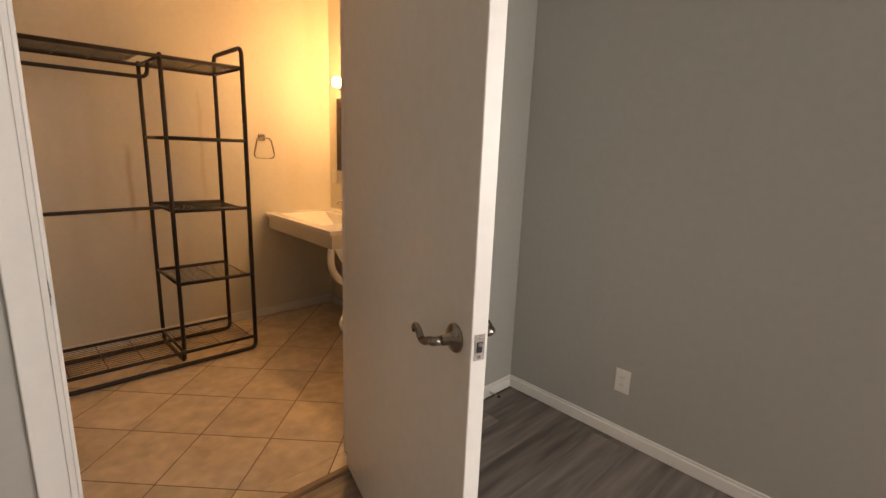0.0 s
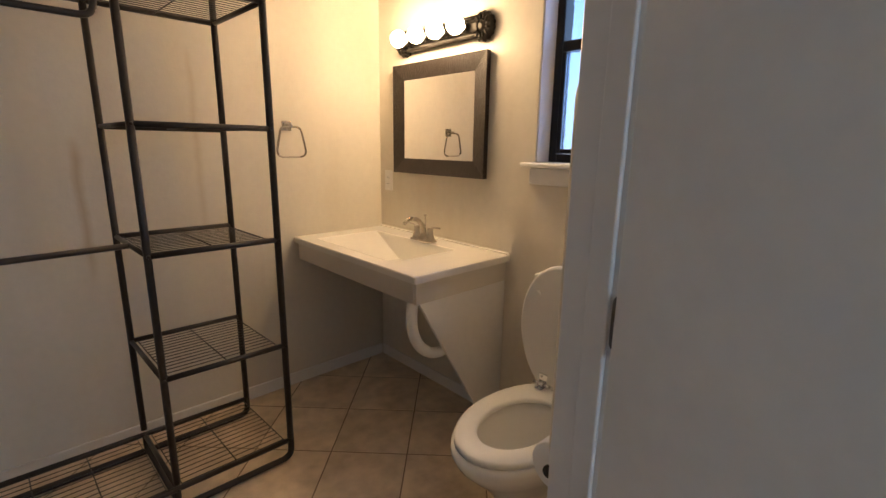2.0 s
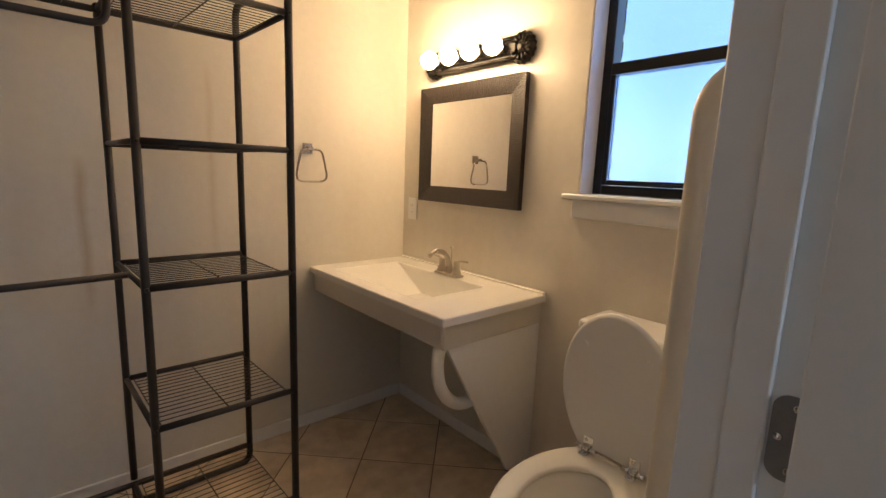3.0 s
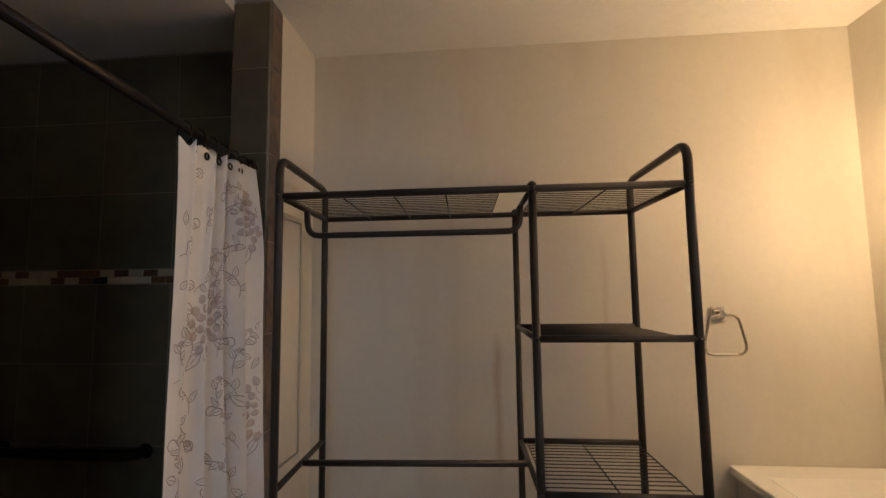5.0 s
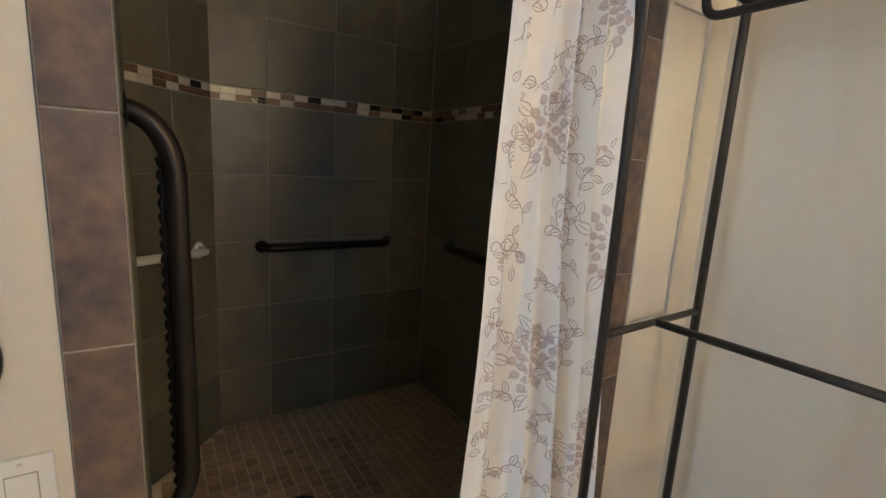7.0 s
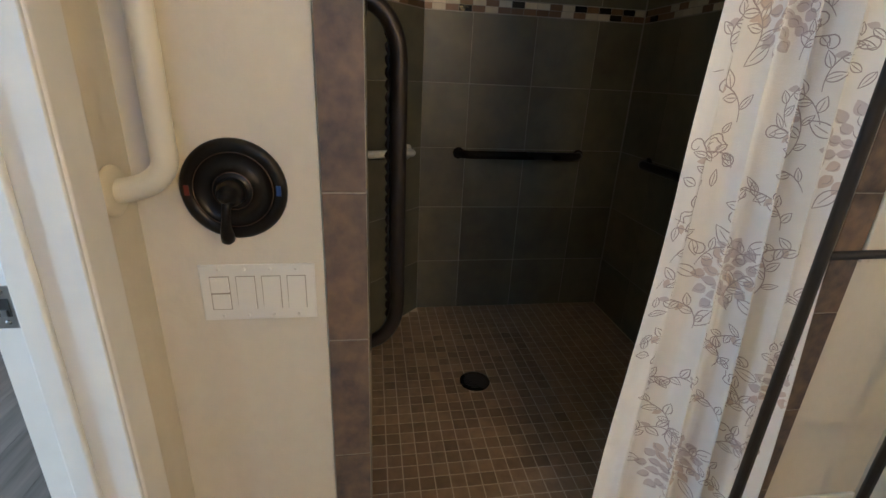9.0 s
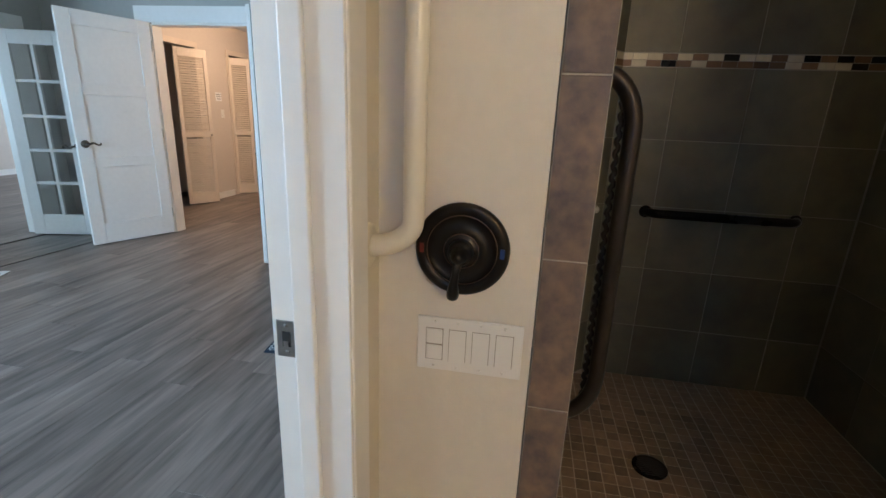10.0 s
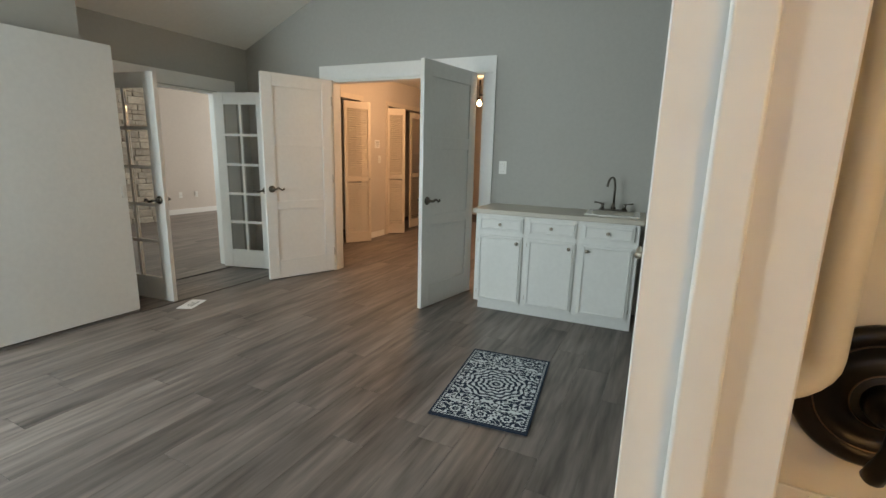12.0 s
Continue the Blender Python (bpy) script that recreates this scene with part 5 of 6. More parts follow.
lathe(bm, [(0.02, 0.012), (0.014, 0.04), (0.011, 0.06)], None, 16)
tube(bm, rounded([(0, 0, 0.05), (0, 0, 0.20), (0.02, -0.012, 0.265), (0.055, -0.035, 0.27), (0.078, -0.050, 0.235), (0.082, -0.053, 0.195)], 0.03, 5), 0.0085, 12)
part("spout", bm, FAUCET_D, fc)
for s in (-1, 1):
    bm = bmesh.new()
    lathe(bm, [(0.018, 0.012), (0.011, 0.035), (0.015, 0.05), (0.006, 0.06)], Matrix.Translation((0, 0.085 * s, 0)), 14)
    tube(bm, [(0, 0.085 * s, 0.053), (0.01, 0.15 * s, 0.064)], 0.006, 8)
    part("handle", bm, FAUCET_D, fc)
plate(WR @ pose(0.001, 0.315, 1.205) @ pose(0, 0, 0, 90, 0, 90), 1, "r", "white rocker switch plate beside the double door")

# closet door in the north wall of the big room
d4 = struct("door_4", TRIM, (0.56, 0.63, 5.876, 5.892, 0.09, 2.03), (1.50, 1.57, 5.876, 5.892, 0.09, 2.03), (0.56, 1.57, 5.876, 5.892, 2.031, 2.10), label="white closet door with a lever handle in the north wall", bevel=0.002)
boxes("slab", DOORP, d4, (0.632, 1.498, 5.884, 5.892, 0.012, 2.03), bevel=0.001)
lever(d4, Matrix.Translation((1.44, 5.8835, 1.0)) @ pose(0, 0, 0, 90, 0, 0) @ pose(0, 0, 0, 0, 0, 180))
# ---- rug ----
RUG = bpy.data.materials.new("navy and white woven rug")
RUG.use_nodes = True
nt = RUG.node_tree
b = nt.nodes["Principled BSDF"]
b.inputs["Roughness"].default_value = 0.95
uvn = nt.nodes.new("ShaderNodeUVMap")


def mth(op, *args):
    n = nt.nodes.new("ShaderNodeMath")
    n.operation = op
    for i, a in enumerate(args):
        if isinstance(a, (int, float)):
            n.inputs[i].default_value = a
        else:
            nt.links.new(a, n.inputs[i])
    return n.outputs[0]


sepn = nt.nodes.new("ShaderNodeSeparateXYZ")
nt.links.new(uvn.outputs[0], sepn.inputs[0])
U, V = sepn.outputs[0], sepn.outputs[1]          # metres from the middle: V along the rug
def polar(u, v):
    return (mth("SQRT", mth("ADD", mth("MULTIPLY", u, u), mth("MULTIPLY", v, v))), mth("ARCTAN2", v, u))


def rings(r, a, lobes, wave, pitch, phase):
    """White where lobed rings of that pitch fall, broken into petals."""
    rr = mth("MULTIPLY", r, mth("ADD", 1.0, mth("MULTIPLY", mth("COSINE", mth("MULTIPLY", a, lobes)), wave)))
    base_ = mth("SINE", mth("ADD", mth("MULTIPLY", rr, 6.2832 / pitch), phase))
    tick = mth("MULTIPLY", mth("COSINE", mth("MULTIPLY", a, lobes * 2)), 0.95)
    return mth("GREATER_THAN", mth("ADD", base_, mth("MULTIPLY", tick, mth("COSINE", mth("MULTIPLY", rr, 3.1416 / pitch)))), 0.0)


def both(a, c):
    return mth("MULTIPLY", a, c)


def inv(a):
    return mth("SUBTRACT", 1.0, a)


au, av = mth("ABSOLUTE", U), mth("ABSOLUTE", V)
rad, ang = polar(U, V)
medal = rings(rad, ang, 8.0, 0.06, 0.031, 1.2)
in_med = mth("LESS_THAN", mth("MULTIPLY", rad, mth("ADD", 1.0, mth("MULTIPLY", mth("COSINE", mth("MULTIPLY", ang, 8.0)), 0.07))), 0.175)
# rosettes: in the end bands, and half ones at the sides of the middle field
um = mth("SUBTRACT", mth("MODULO", mth("ADD", U, 2.04 + 0.068), 0.136), 0.068)
r1, a1 = polar(um, mth("SUBTRACT", av, 0.335))
ros1 = rings(r1, a1, 5.0, 0.10, 0.026, 2.0)
um2 = mth("SUBTRACT", mth("MODULO", mth("ADD", U, 2.04), 0.102), 0.051)
r2, a2 = polar(um2, mth("SUBTRACT", av, 0.225))
ros2 = rings(r2, a2, 4.0, 0.14, 0.030, 0.3)
vm = mth("SUBTRACT", mth("MODULO", mth("ADD", V, 2.0), 0.10), 0.05)
r3, a3 = polar(mth("SUBTRACT", au, 0.215), vm)
ros3 = rings(r3, a3, 4.0, 0.15, 0.033, 0.9)
# leafy scrolls, mirrored about both middle lines
cxyz = nt.nodes.new("ShaderNodeCombineXYZ")
nt.links.new(au, cxyz.inputs[0])
nt.links.new(av, cxyz.inputs[1])
scn = nt.nodes.new("ShaderNodeTexNoise")
scn.inputs["Scale"].default_value, scn.inputs["Detail"].default_value = 34, 0.5
nt.links.new(cxyz.outputs[0], scn.inputs["Vector"])
scroll = mth("LESS_THAN", mth("ABSOLUTE", mth("SUBTRACT", scn.outputs["Fac"], 0.50)), 0.075)
ros3 = mth("MAXIMUM", both(ros3, mth("LESS_THAN", r3, 0.022)), both(scroll, mth("GREATER_THAN", r3, 0.024)))
ros2 = mth("MAXIMUM", both(ros2, mth("LESS_THAN", r2, 0.018)), both(scroll, mth("GREATER_THAN", r2, 0.020)))
ros1 = mth("MAXIMUM", both(ros1, mth("LESS_THAN", r1, 0.046)), both(scroll, mth("GREATER_THAN", r1, 0.050)))
band1, band2 = mth("GREATER_THAN", av, 0.282), mth("GREATER_THAN", av, 0.178)
outer = mth("ADD", both(band1, ros1), both(inv(band1), mth("ADD", both(band2, ros2), both(inv(band2), ros3))))
fld = mth("ADD", both(in_med, medal), both(inv(in_med), outer))
rule = mth("MAXIMUM", mth("LESS_THAN", mth("ABSOLUTE", mth("SUBTRACT", av, 0.282)), 0.0035), mth("LESS_THAN", mth("ABSOLUTE", mth("SUBTRACT", av, 0.178)), 0.002))
fld = both(fld, inv(rule))
edge = mth("MAXIMUM", mth("SUBTRACT", au, 0.228), mth("SUBTRACT", av, 0.392))
border = mth("GREATER_THAN", edge, 0.0)
teeth = both(both(mth("GREATER_THAN", edge, 0.004), mth("LESS_THAN", edge, 0.015)), mth("GREATER_THAN", mth("SINE", mth("MULTIPLY", mth("ADD", U, V), 330.0)), -0.1))
tot = mth("MAXIMUM", both(fld, inv(border)), teeth)
mixc = nt.nodes.new("ShaderNodeMix")
mixc.data_type = "RGBA"
mixc.inputs["A"].default_value, mixc.inputs["B"].default_value = (0.014, 0.026, 0.050, 1), (0.64, 0.69, 0.71, 1)
nt.links.new(tot, mixc.inputs["Factor"])
nt.links.new(mixc.outputs["Result"], b.inputs["Base Color"])
wv = nt.nodes.new("ShaderNodeTexNoise")
wv.inputs["Scale"].default_value = 900
bp_ = nt.nodes.new("ShaderNodeBump")
bp_.inputs["Strength"].default_value, bp_.inputs["Distance"].default_value = 0.6, 0.002
nt.links.new(wv.outputs["Fac"], bp_.inputs["Height"])
nt.links.new(bp_.outputs[0], b.inputs["Normal"])
rug = thing("area_rug", pose(0.702, 5.121, 0.004, 0, 0, 6), "small navy and white patterned rug with a round medallion", "rug")
bm = bmesh.new()
box(bm, -0.43, 0.43, -0.255, 0.255, 0, 0.007, 0.002)
uv = bm.loops.layers.uv.new("UVMap")
for f in bm.faces:
    for lp_ in f.loops:
        lp_[uv].uv = (lp_.vert.co.y, lp_.vert.co.x)
part("woven_top", bm, RUG, rug)

pp = thing("paper_sheet", pose(0.64, 2.36, 0.004, 0, 0, 25), "white printed sheet of paper lying on the floor", "paper")
boxes("sheet", PAPER, pp, (-0.12, 0.12, -0.065, 0.065, 0, 0.0015))
boxes("print", INK, pp, (-0.07, 0.06, 0.02, 0.03, 0.0017, 0.002), (-0.05, 0.06, 0.0, 0.006, 0.0017, 0.002), (-0.05, 0.04, -0.02, -0.014, 0.0017, 0.002))

# ---- hall behind the double doors ----
HS = 1.80
struct("wall_hall_south", PAINT_HALL, (-2.60, -1.05, HS - 0.12, HS, 2.03, 2.5), (-3.20, -2.60, HS - 0.12, HS, 0, 2.5), (-4.6, -3.20, HS - 0.12, HS, 2.03, 2.5),
       (-2.0, -1.05, HS - 0.12, HS, 0, 2.03), (-6.5, -4.6, HS - 0.12, HS, 0, 2.5))
struct("wall_hall_north", PAINT_HALL, (-6.5, -1.122, 4.30, 4.42, 0, 2.5))
struct("wall_hall_west", PAINT_HALL, (-6.6, -6.5, 1.0, 4.42, 0, 2.5))
struct("wall_closet_back", PAINT_HALL, (-6.5, -1.2, 0.75, 0.85, 0, 2.5))
struct("ceiling_hall", CEIL, (-6.6, -1.03, 0.75, 4.72, 2.42, 2.5))
struct("baseboard_hall", TRIM, (-3.14, -2.66, HS + 0.001, HS + 0.013, 0, 0.09))
hf = struct("door_frame_hall", LOUVER, (-2.60, -2.54, HS + 0.001, HS + 0.015, 0, 2.03), (-2.0, -1.94, HS + 0.001, HS + 0.015, 0, 2.03), (-2.60, -1.94, HS + 0.001, HS + 0.015, 2.031, 2.10),
            (-3.26, -3.20, HS + 0.001, HS + 0.015, 0, 2.03), (-4.66, -4.60, HS + 0.001, HS + 0.015, 0, 2.03), (-4.66, -3.20, HS + 0.001, HS + 0.015, 2.031, 2.10), label="cream closet door casings")


def louver_door(hx, hy, ex, ey, label, knob=False):
    w = math.hypot(ex - hx, ey - hy)
    g = thing("louver_door", leaf_pose(hx, hy, ex, ey), label, "bifold door")
    T_ = 2.0
    bm = bmesh.new()
    for d in ((0, 0.045, 0.015, T_), (w - 0.045, w, 0.015, T_), (0.0455, w - 0.0455, 0.015, 0.16), (0.0455, w - 0.0455, 0.90, 0.97), (0.0455, w - 0.0455, T_ - 0.10, T_)):
        box(bm, d[0], d[1], -0.014, 0.014, d[2], d[3], 0.0015)
    part("frame", bm, LOUVER, g)
    for z0, z1 in ((0.165, 0.895), (0.975, T_ - 0.105)):
        z = z0 + 0.012
        while z < z1:
            bm = bmesh.new()
            prism(bm, [(-0.012, z - 0.011), (-0.009, z - 0.013), (0.012, z + 0.009), (0.009, z + 0.011)], "x", 0.046, w - 0.046)
            part("slat", bm, LOUVER, g)
            z += 0.03
    if knob:
        bm = bmesh.new()
        lathe(bm, [(0.008, 0.015), (0.007, 0.03), (0.015, 0.037), (0.004, 0.045)], Matrix.Translation((w - 0.03, 0, 0.93)) @ FACE_N, 12)
        lathe(bm, [(0.008, 0.015), (0.007, 0.03), (0.015, 0.037), (0.004, 0.045)], Matrix.Translation((w - 0.03, 0, 0.93)) @ pose(0, 0, 0, 90, 0, 0), 12)
        part("knob", bm, NICKEL, g)
    return g


louver_door(-2.20, 1.77, -2.545, 1.97, "cream louvered bifold leaf standing ajar in the first closet", True)
louver_door(-3.25, 1.79, -3.43, 2.02, "cream louvered bifold leaf folded open in the second closet")
louver_door(-4.40, 1.79, -3.93, 1.82, "cream louvered bifold leaf closed in the second closet", True)
th_ = thing("wall_notice", pose(-2.96, HS + 0.001, 1.44), "small white notice with grey lines on the hall wall", "sign")
boxes("sheet", PAPER, th_, (-0.065, 0.065, 0, 0.003, -0.06, 0.06))
boxes("print", INK, th_, (-0.05, 0.05, 0.0032, 0.004, 0.025, 0.035), (-0.05, 0.05, 0.0032, 0.004, -0.003, 0.005), (-0.05, 0.04, 0.0032, 0.004, -0.034, -0.026))
plate(wall_pose(-3.02, HS + 0.001, 1.21, 90), 1, "r", "white rocker switch plate on the hall wall")
sc = thing("hall_sconce", pose(-1.316, 4.299, 1.866), "small brass wall lamp with a bare lit bulb in the hall", "wall lamp")
bm = bmesh.new()
box(bm, -0.05, 0.05, -0.03, -0.001, 0.0, 0.05, 0.004)
tube(bm, [(0, -0.03, 0.02), (0, -0.17, 0.02), (0, -0.17, -0.02)], 0.008, 8)
lathe(bm, [(0.012, -0.025), (0.030, -0.012), (0.012, -0.004)], Matrix.Translation((0, -0.17, 0)), 16)
tube(bm, [(0, -0.17, 0.02), (0, -0.17, 0.16)], 0.010, 8)
part("bracket", bm, BRONZE_M, sc)
bm = bmesh.new()
lathe(bm, [(0.010, -0.026), (0.012, -0.034), (0.021, -0.050), (0.023, -0.062), (0.018, -0.075), (0.006, -0.084)], Matrix.Translation((0, -0.17, 0)), 20)
sb = part("bulb", bm, BULB, sc, "lit bulb")
sb.visible_shadow = False

# ---- room beyond the french doors ----
FY = -2.85
struct("wall_far_south", PAINT_HALL, (-6.5, 2.8, FY - 0.1, FY, 0, 4.0))
struct("wall_far_west", PAINT_HALL, (-6.6, -6.5, FY, 0.75, 0, 4.0))
struct("wall_far_east", PAINT_HALL, (2.7, 2.8, FY, 1.30, 0, 4.0))
struct("wall_far_north", PAINT_HALL, (-6.5, -1.3, 0.90, 0.97, 0, 4.0))
struct("ceiling_far", CEIL, (-6.6, 2.8, FY - 0.1, 1.30, 4.0, 4.1))
struct("baseboard_far", TRIM, (-6.4, -2.3, FY + 0.001, FY + 0.015, 0, 0.10))
for x in (-2.86, -3.20):
    plate(wall_pose(x, FY + 0.001, 0.38, 90), 1, "o", "white outlet plate on the far wall")
fp = thing("fireplace", pose(-1.2, FY + 0.001, 0), "stacked limestone fireplace with a dark firebox and a raised hearth", "fireplace")
boxes("core", STONE, fp, (-0.98, -0.45, 0.0, 0.30, 0.001, 3.6), (0.45, 1.2, 0.0, 0.30, 0.001, 3.6), (-0.45, 0.45, 0.0, 0.30, 1.05, 3.6), (-0.45, 0.45, 0.0, 0.05, 0.3, 1.05))
boxes("firebox", DARK, fp, (-0.44, 0.44, 0.06, 0.25, 0.33, 1.04))
rs = random.Random(5)
z = 0.002
while z < 3.4:
    h = rs.uniform(0.07, 0.13)
    x = -1.0
    while x < 1.18:
        w = rs.uniform(0.14, 0.36)
        x2 = min(x + w, 1.2)
        if not (x2 > -0.43 and x < 0.43 and z + h > 0.34 and z < 1.04):
            bm = bmesh.new()
            d0 = 0.62 if z < 0.28 else 0.33
            box(bm, x + 0.006, x2 - 0.006, 0.302, d0 + rs.uniform(0.0, 0.03), z + 0.005, z + h - 0.005, 0.008)
            part("stone", bm, STONE, fp)
        x = x2
    z += h

# ---- floors: backing, then the pieces ----
fb = struct("floor_bathroom", GROUT, (2.3, 4.75, 5.887, 7.98, -0.10, -0.0015), label="beige travertine tile floor laid on the diagonal")
frm = struct("floor_room", SEAM, (-1.5, 4.75, 1.32, 5.868, -0.10, -0.003), label="grey wood-look plank floor")
fh = struct("floor_hall", SEAM, (-6.6, -1.5, 0.75, 4.75, -0.10, -0.003), label="grey wood-look plank floor of the hall")
ff = struct("floor_far", SEAM, (-6.6, 2.8, FY - 0.1, 1.315, -0.10, -0.003), (-6.6, -1.5, 0.5, 0.75, -0.10, -0.003), label="grey wood-look plank floor of the far room")
struct("ground", GROUND, (-60, 60, -60, 60, -0.3, -0.11))


def clip_poly(poly, x0, x1, y0, y1):
    for ax, lim, sgn in ((0, x0, 1), (0, x1, -1), (1, y0, 1), (1, y1, -1)):
        out = []
        for i, p in enumerate(poly):
            q = poly[(i + 1) % len(poly)]
            a, c = (p[ax] - lim) * sgn, (q[ax] - lim) * sgn
            if a >= 0:
                out.append(p)
            if a * c < 0:
                t = a / (a - c)
                out.append((p[0] + (q[0] - p[0]) * t, p[1] + (q[1] - p[1]) * t))
        poly = out
        if len(poly) < 3:
            return []
    return poly


def slab_mesh(name, outline, top, mat, depth=0.006, inset=0.0015):
    """A flat piece with a small chamfer; outline counter-clockwise, centred."""
    n = len(outline)
    cx, cy = sum(p[0] for p in outline) / n, sum(p[1] for p in outline) / n
    k = 1 - inset / max(0.01, min(math.hypot(p[0] - cx, p[1] - cy) for p in outline))
    vs = [(x, y, top - depth) for x, y in outline] + [(x, y, top - 0.001) for x, y in outline] + [(cx + (x - cx) * k, cy + (y - cy) * k, top) for x, y in outline]
    fs = [tuple(range(2 * n, 3 * n))]
    for lv in (0, 1):
        fs += [(lv * n + i, lv * n + (i + 1) % n, (lv + 1) * n + (i + 1) % n, (lv + 1) * n + i) for i in range(n)]
    me = bpy.data.meshes.new(name)
    me.from_pydata(vs, [], fs)
    me.materials.append(mat)
    return me


def piece(name, me, parent, m):
    ob = new(name, me)
    ob.parent = parent
    ob.matrix_basis = m
    return ob


# diagonal floor tiles
S, G = 0.3300, 0.005
c45 = math.sqrt(0.5)
whole = None
for i in range(-14, 15):
    for j in range(-14, 15):
        u, v = i * S, j * S
        poly = []
        for a, c in ((u + G / 2, v + G / 2), (u + S - G / 2, v + G / 2), (u + S - G / 2, v + S - G / 2), (u + G / 2, v + S - G / 2)):
            poly.append((3.526 + (a - c) * c45, 6.981 + (a + c) * c45))
        full = all(2.35 < p[0] < 4.50 and 5.99 < p[1] < 7.86 for p in poly)
        cx, cy = sum(p[0] for p in poly) / 4, sum(p[1] for p in poly) / 4
        if full:
            if whole is None:
                whole = slab_mesh("tile", [(p[0] - cx, p[1] - cy) for p in poly], 0.0, TILE)
            piece("tile", whole, fb, Matrix.Translation((cx, cy, 0)))
        else:
            q = clip_poly(poly, 2.346, 4.508, 5.978, 7.868)
            q2 = clip_poly(poly, JL + 0.003, JR - 0.003, 5.888, 5.9775)
            for w_ in (q, q2):
                if len(w_) >= 3:
                    ax, ay = sum(p[0] for p in w_) / len(w_), sum(p[1] for p in w_) / len(w_)
                    if max(p[0] for p in w_) - min(p[0] for p in w_) > 0.02 and max(p[1] for p in w_) - min(p[1] for p in w_) > 0.02:
                        piece("tile", slab_mesh("tile", [(p[0] - ax, p[1] - ay) for p in w_], 0.0, TILE), fb, Matrix.Translation((ax, ay, 0)))


# planks
def planks(parent, x0, x1, y0, y1, seed, w=0.182, length=1.22, skip=None):
    rr = random.Random(seed)
    cache = {}
    y = y0
    while y < y1 - 0.01:
        h = min(w, y1 - y)
        x = x0 - rr.uniform(0, length)
        while x < x1:
            a, c = max(x, x0), min(x + length, x1)
            if c - a > 0.03:
                key = (round(c - a, 3), round(h, 3))
                if key not in cache:
                    lx, ly = (c - a) / 2 - 0.0006, h / 2 - 0.0006
                    cache[key] = slab_mesh("plank", [(-lx, -ly), (lx, -ly), (lx, ly), (-lx, ly)], 0.0, PLANK, 0.002, 0.001)
                piece("plank", cache[key], parent, Matrix.Translation(((a + c) / 2, y + h / 2, 0)))
            x += length
        y += h


planks(frm, -1.5, 4.56, 1.32, 5.868, 3)
planks(fh, -5.4, -1.502, 0.86, 4.30, 4)
planks(ff, -5.2, 2.2, FY, 1.315, 6)


# slate wall tiles: vertical grid
def wall_tiles(parent, m, length, cols, rows, t=0.0085, mat=SLATE):
    """cols and rows: joint places along the wall and up it; m: x along the wall, y up, z out."""
    cache = {}
    for a, c in zip(cols, cols[1:]):
        for z0, z1 in zip(rows, rows[1:]):
            if z1 - z0 < 0.1:
                continue
            key = (round(c - a, 3), round(z1 - z0, 3))
            if key not in cache:
                lx, ly = (c - a) / 2 - 0.0016, (z1 - z0) / 2 - 0.0016
                cache[key] = slab_mesh("tile", [(-lx, -ly), (lx, -ly), (lx, ly), (-lx, ly)], t, mat, t, 0.002)
            piece("tile", cache[key], parent, m @ Matrix.Translation(((a + c) / 2, (z0 + z1) / 2, 0)))


def chips(parent, m, length, z0, z1):
    rr = random.Random(int(length * 1000))
    n = 2
    h = (z1 - z0) / n
    cache = {}
    for k in range(n):
        x = -rr.uniform(0, 0.04)
        while x < length:
            w = 0.062
            a, c = max(0, x), min(length, x + w)
            if c - a > 0.008:
                mt = rr.choices((CHIP_W, CHIP_B, CHIP_K), (0.48, 0.39, 0.13))[0]
                key = (round(c - a, 3), mt.name)
                if key not in cache:
                    lx, ly = (c - a) / 2 - 0.001, h / 2 - 0.001
                    cache[key] = slab_mesh("chip", [(-lx, -ly), (lx, -ly), (lx, ly), (-lx, ly)], 0.0085, mt, 0.0085, 0.001)
                piece("chip", cache[key], parent, m @ Matrix.Translation(((a + c) / 2, z0 + (k + 0.5) * h, 0)))
            x += w


ROWS_T = [-0.003, 0.287, 0.596, 0.906, 1.216, 1.527, 1.587, 1.893, 2.197, 2.470]
ws = bpy.data.objects["wall_shower"]


def upright(x, y, ang):
    """x along the wall towards ang (degrees), y up, z out to the right of it."""
    return Matrix.Translation((x, y, 0)) @ pose(0, 0, 0, 90, 0, ang)


# back wall runs north; its face looks east
mw = upright(SX - 0.0085, SN, -90) 
mw = Matrix.Translation((SX - 0.0088, 6.62, 0)) @ Matrix(((0, 0, 1, 0), (1, 0, 0, 0), (0, 1, 0, 0), (0, 0, 0, 1)))
wall_tiles(ws, mw, 1.085, [0.0, 0.230, 0.543, 0.856, 1.084], ROWS_T)
chips(ws, mw, 1.084, 1.529, 1.585)
mn = Matrix.Translation((2.195, SN + 0.0088, 0)) @ Matrix(((-1, 0, 0, 0), (0, 0, -1, 0), (0, 1, 0, 0), (0, 0, 0, 1)))
wall_tiles(ws, mn, 1.32, [0.0, 0.06, 0.375, 0.69, 1.005, 1.31], ROWS_T)
chips(ws, mn, 1.31, 1.529, 1.585)
for (ax, ay), (bx, by) in zip(CH, CH[1:]):
    d = Vector((bx - ax, by - ay, 0))
    ln = d.length
    d.normalize()
    out = Vector((-d.y, d.x, 0))
    base_p = Vector((ax, ay, 0)) - out * 0.0065
    mc = Matrix(((d.x, 0, out.x, base_p.x), (d.y, 0, out.y, base_p.y), (0, 1, 0, 0), (0, 0, 0, 1)))
    wall_tiles(wall_ch, mc, ln, [0.0, ln / 2, ln] if ln > 0.35 else [0.0, ln], ROWS_T)
    chips(wall_ch, mc, ln, 1.529, 1.585)
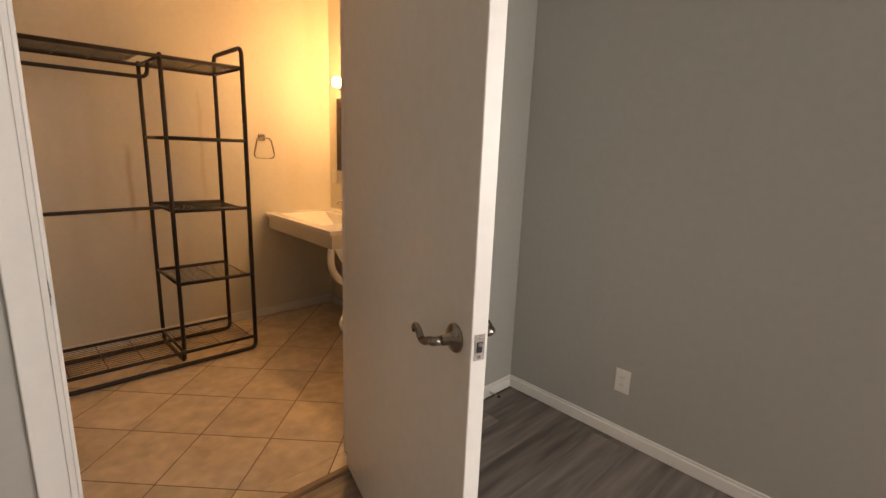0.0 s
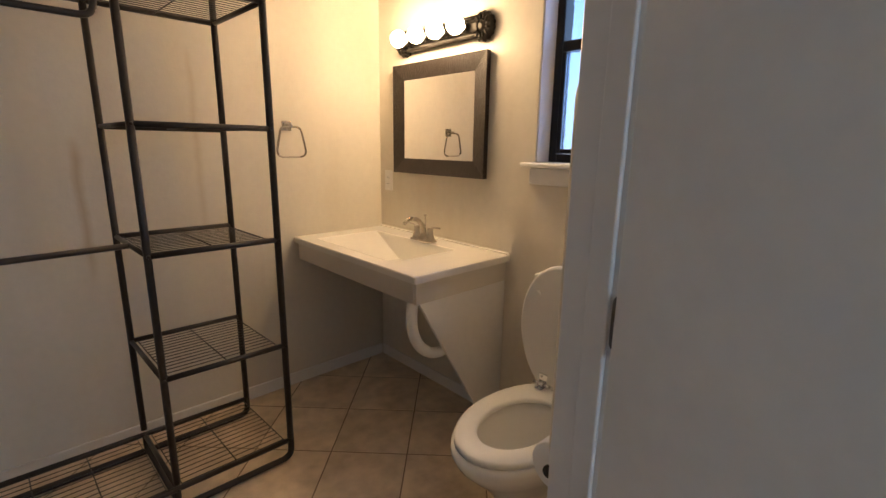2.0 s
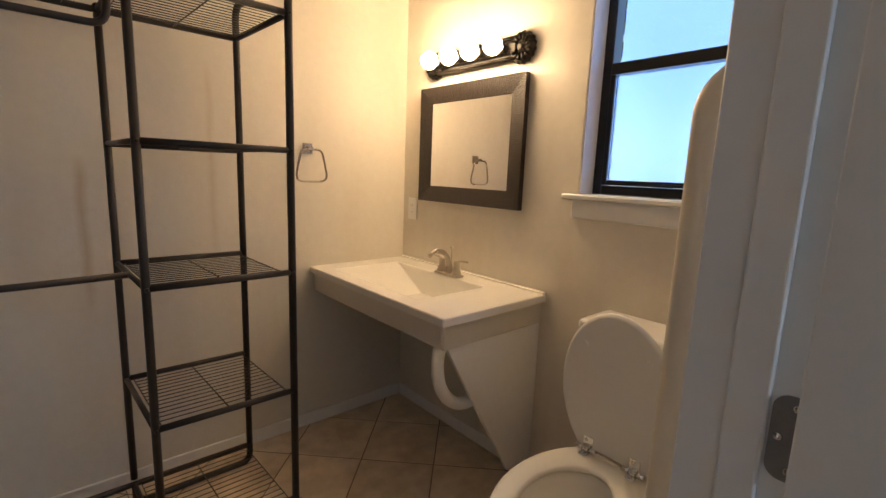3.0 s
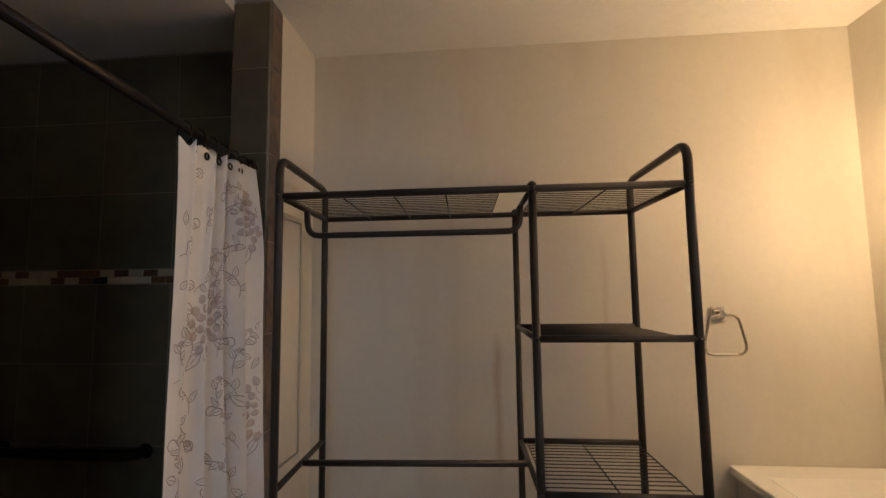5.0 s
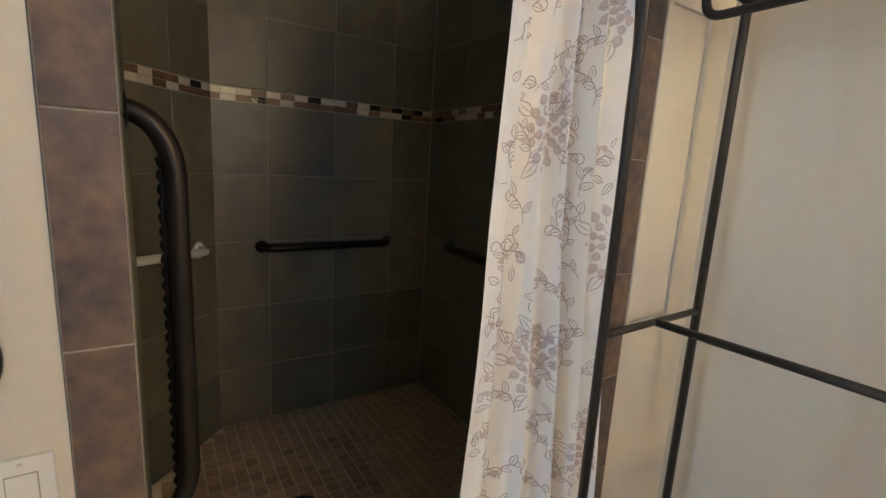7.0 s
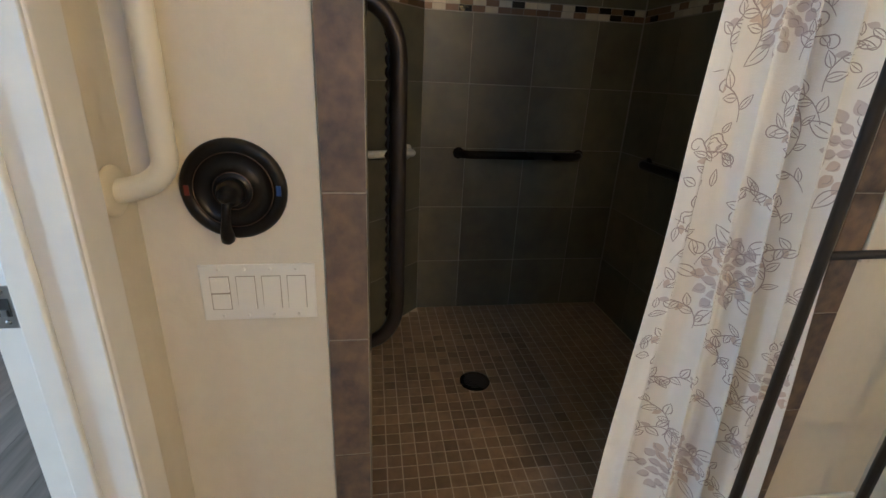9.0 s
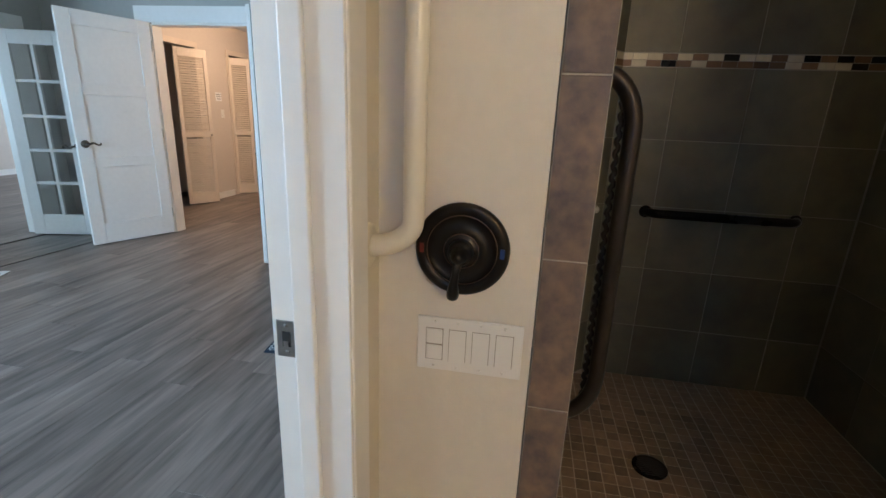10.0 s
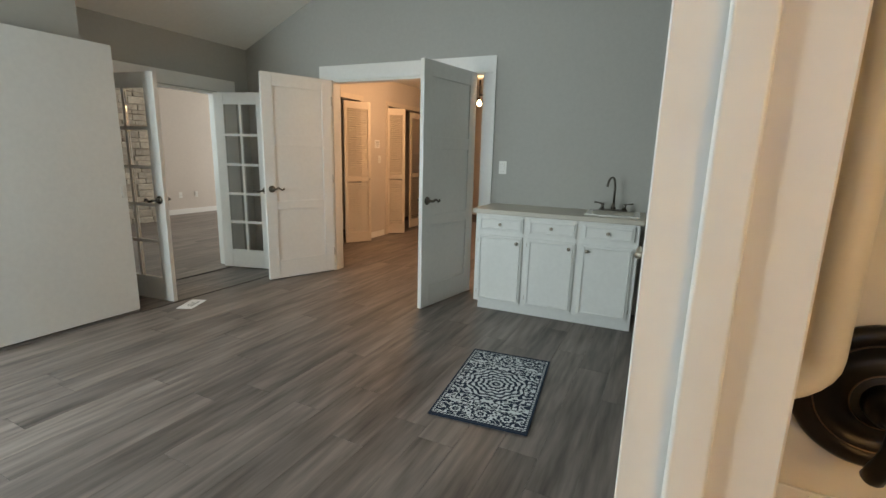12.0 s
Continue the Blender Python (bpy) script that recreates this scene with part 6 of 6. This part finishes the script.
ms = Matrix.Translation((1.42, 6.2005, 0)) @ Matrix(((1, 0, 0, 0), (0, 0, -1, 0), (0, 1, 0, 0), (0, 0, 0, 1)))
ms = Matrix(((-1, 0, 0, 2.195), (0, 0, 1, 6.2005), (0, 1, 0, 0), (0, 0, 0, 1)))
wall_tiles(ws, ms, 0.77, [0.0, 0.31, 0.62, 0.77], ROWS_T)
EDGE_S = [0.0, 0.13, 0.426, 0.728, 1.036, 1.351, 1.656, 1.958, 2.260, 2.500]


def end_tiles(parent, x, y0, y1, jamb_y, face):
    """Bullnose strip on the room side and a wider strip on the jamb."""
    m1 = Matrix(((0, 0, 1, x), (1, 0, 0, y0), (0, 1, 0, 0), (0, 0, 0, 1)))
    wall_tiles(parent, m1, y1 - y0, [0.0, y1 - y0], EDGE_S, 0.009, SLATE_EDGE)
    m2 = Matrix(((1, 0, 0, 2.195), (0, 0, face, jamb_y), (0, 1, 0, 0), (0, 0, 0, 1)))
    wall_tiles(parent, m2, x - 2.195, [0.0, x - 2.195], EDGE_S, 0.009, SLATE)


end_tiles(end_s, 2.3635, 6.285, 6.366, 6.3585, 1)
end_tiles(end_n, 2.3285, 7.454, 7.534, 7.4615, -1)

# mosaic shower floor
fm = bpy.data.objects["floor_shower"]
M_ = 0.0515
mos = slab_mesh("mosaic_tile", [(-0.0238, -0.0238), (0.0238, -0.0238), (0.0238, 0.0238), (-0.0238, 0.0238)], 0.0, MOSAIC, 0.005, 0.0012)
cells = []
for i in range(40):
    for j in range(40):
        x, y = SX + 0.02 + i * M_, 6.184 + j * M_
        if x > 2.33 or y > SN - 0.02:
            continue
        if y < 6.23 + max(0, (1.42 - x)) * 0.75 and x < 1.45 or (y < 6.24 and x >= 1.45):
            continue
        if x > 2.18 and not 6.40 < y < 7.43:
            continue
        if math.hypot(x - 1.575, y - 6.812) < 0.055:
            continue
        cells.append((x, y))
near = [c for c in cells if c[0] > 1.20 and c[1] < 7.15][:300]
for x, y in near:
    piece("mosaic_tile", mos, fm, Matrix.Translation((x, y, -0.003)))
rest = [c for c in cells if c not in set(near)]
vs, fs = [], []
bv = [tuple(v.co) for v in mos.vertices]
bf = [tuple(p.vertices) for p in mos.polygons]
rj = random.Random(9)
for x, y in rest:
    o = len(vs)
    dz = rj.uniform(-0.0004, 0.0004)
    vs += [(a + x, c + y, d - 0.003 + dz) for a, c, d in bv]
    fs += [tuple(k + o for k in f) for f in bf]
me = bpy.data.meshes.new("mosaic_rest")
me.from_pydata(vs, [], fs)
me.materials.append(MOSAIC)
ob = new("mosaic_rest", me)
ob.parent = fm
ob["kind"] = "stuff"

# ---- outside the window: trees and distance ----
def tree(x, y, h, seed):
    rr = random.Random(seed)
    g = thing("tree", pose(x, y, -0.11), "leafy green tree outside the window", "tree")
    bm = bmesh.new()
    tube(bm, [(0, 0, 0), (0.1, 0.05, h * 0.3), (0.0, 0.1, h * 0.6), (0.1, 0, h * 0.85)], 0.16, 8, scale=[1, 0.8, 0.55, 0.2])
    for k in range(7):
        a, z = rr.uniform(0, 6.28), h * rr.uniform(0.35, 0.7)
        tube(bm, [(0.03, 0.05, z), (0.9 * math.cos(a), 0.9 * math.sin(a), z + 0.6), (1.5 * math.cos(a), 1.5 * math.sin(a), z + 1.3)], 0.05, 6, scale=[1, 0.6, 0.2])
    part("trunk", bm, material("bark", (0.12, 0.09, 0.06), 0.9, amount=0.2) if "bark" not in bpy.data.materials else bpy.data.materials["bark"], g)
    vs, fs = [], []
    for k in range(2600):
        a, b_ = rr.uniform(0, 6.28), rr.uniform(-1, 1)
        r = rr.uniform(0.5, 1.0) * (1 + 0.25 * math.sin(3 * a + seed))
        c = Vector((2.0 * r * math.cos(a) * math.sqrt(1 - b_ * b_), 2.0 * r * math.sin(a) * math.sqrt(1 - b_ * b_), h * 0.68 + h * 0.30 * r * b_))
        q = Euler((rr.uniform(0, 6), rr.uniform(0, 6), rr.uniform(0, 6))).to_matrix()
        o = len(vs)
        s = rr.uniform(0.06, 0.13)
        vs += [tuple(c + q @ Vector(p) * s) for p in ((-1, 0, 0), (0, -0.5, 0.1), (1, 0, 0), (0, 0.5, 0.1))]
        fs.append((o, o + 1, o + 2, o + 3))
    me = bpy.data.meshes.new("crown")
    me.from_pydata(vs, [], fs)
    me.materials.append(LEAF)
    c = new("crown", me)
    c.parent = g


tree(9.5, 8.6, 6.0, 1)
tree(12.5, 6.0, 7.0, 2)
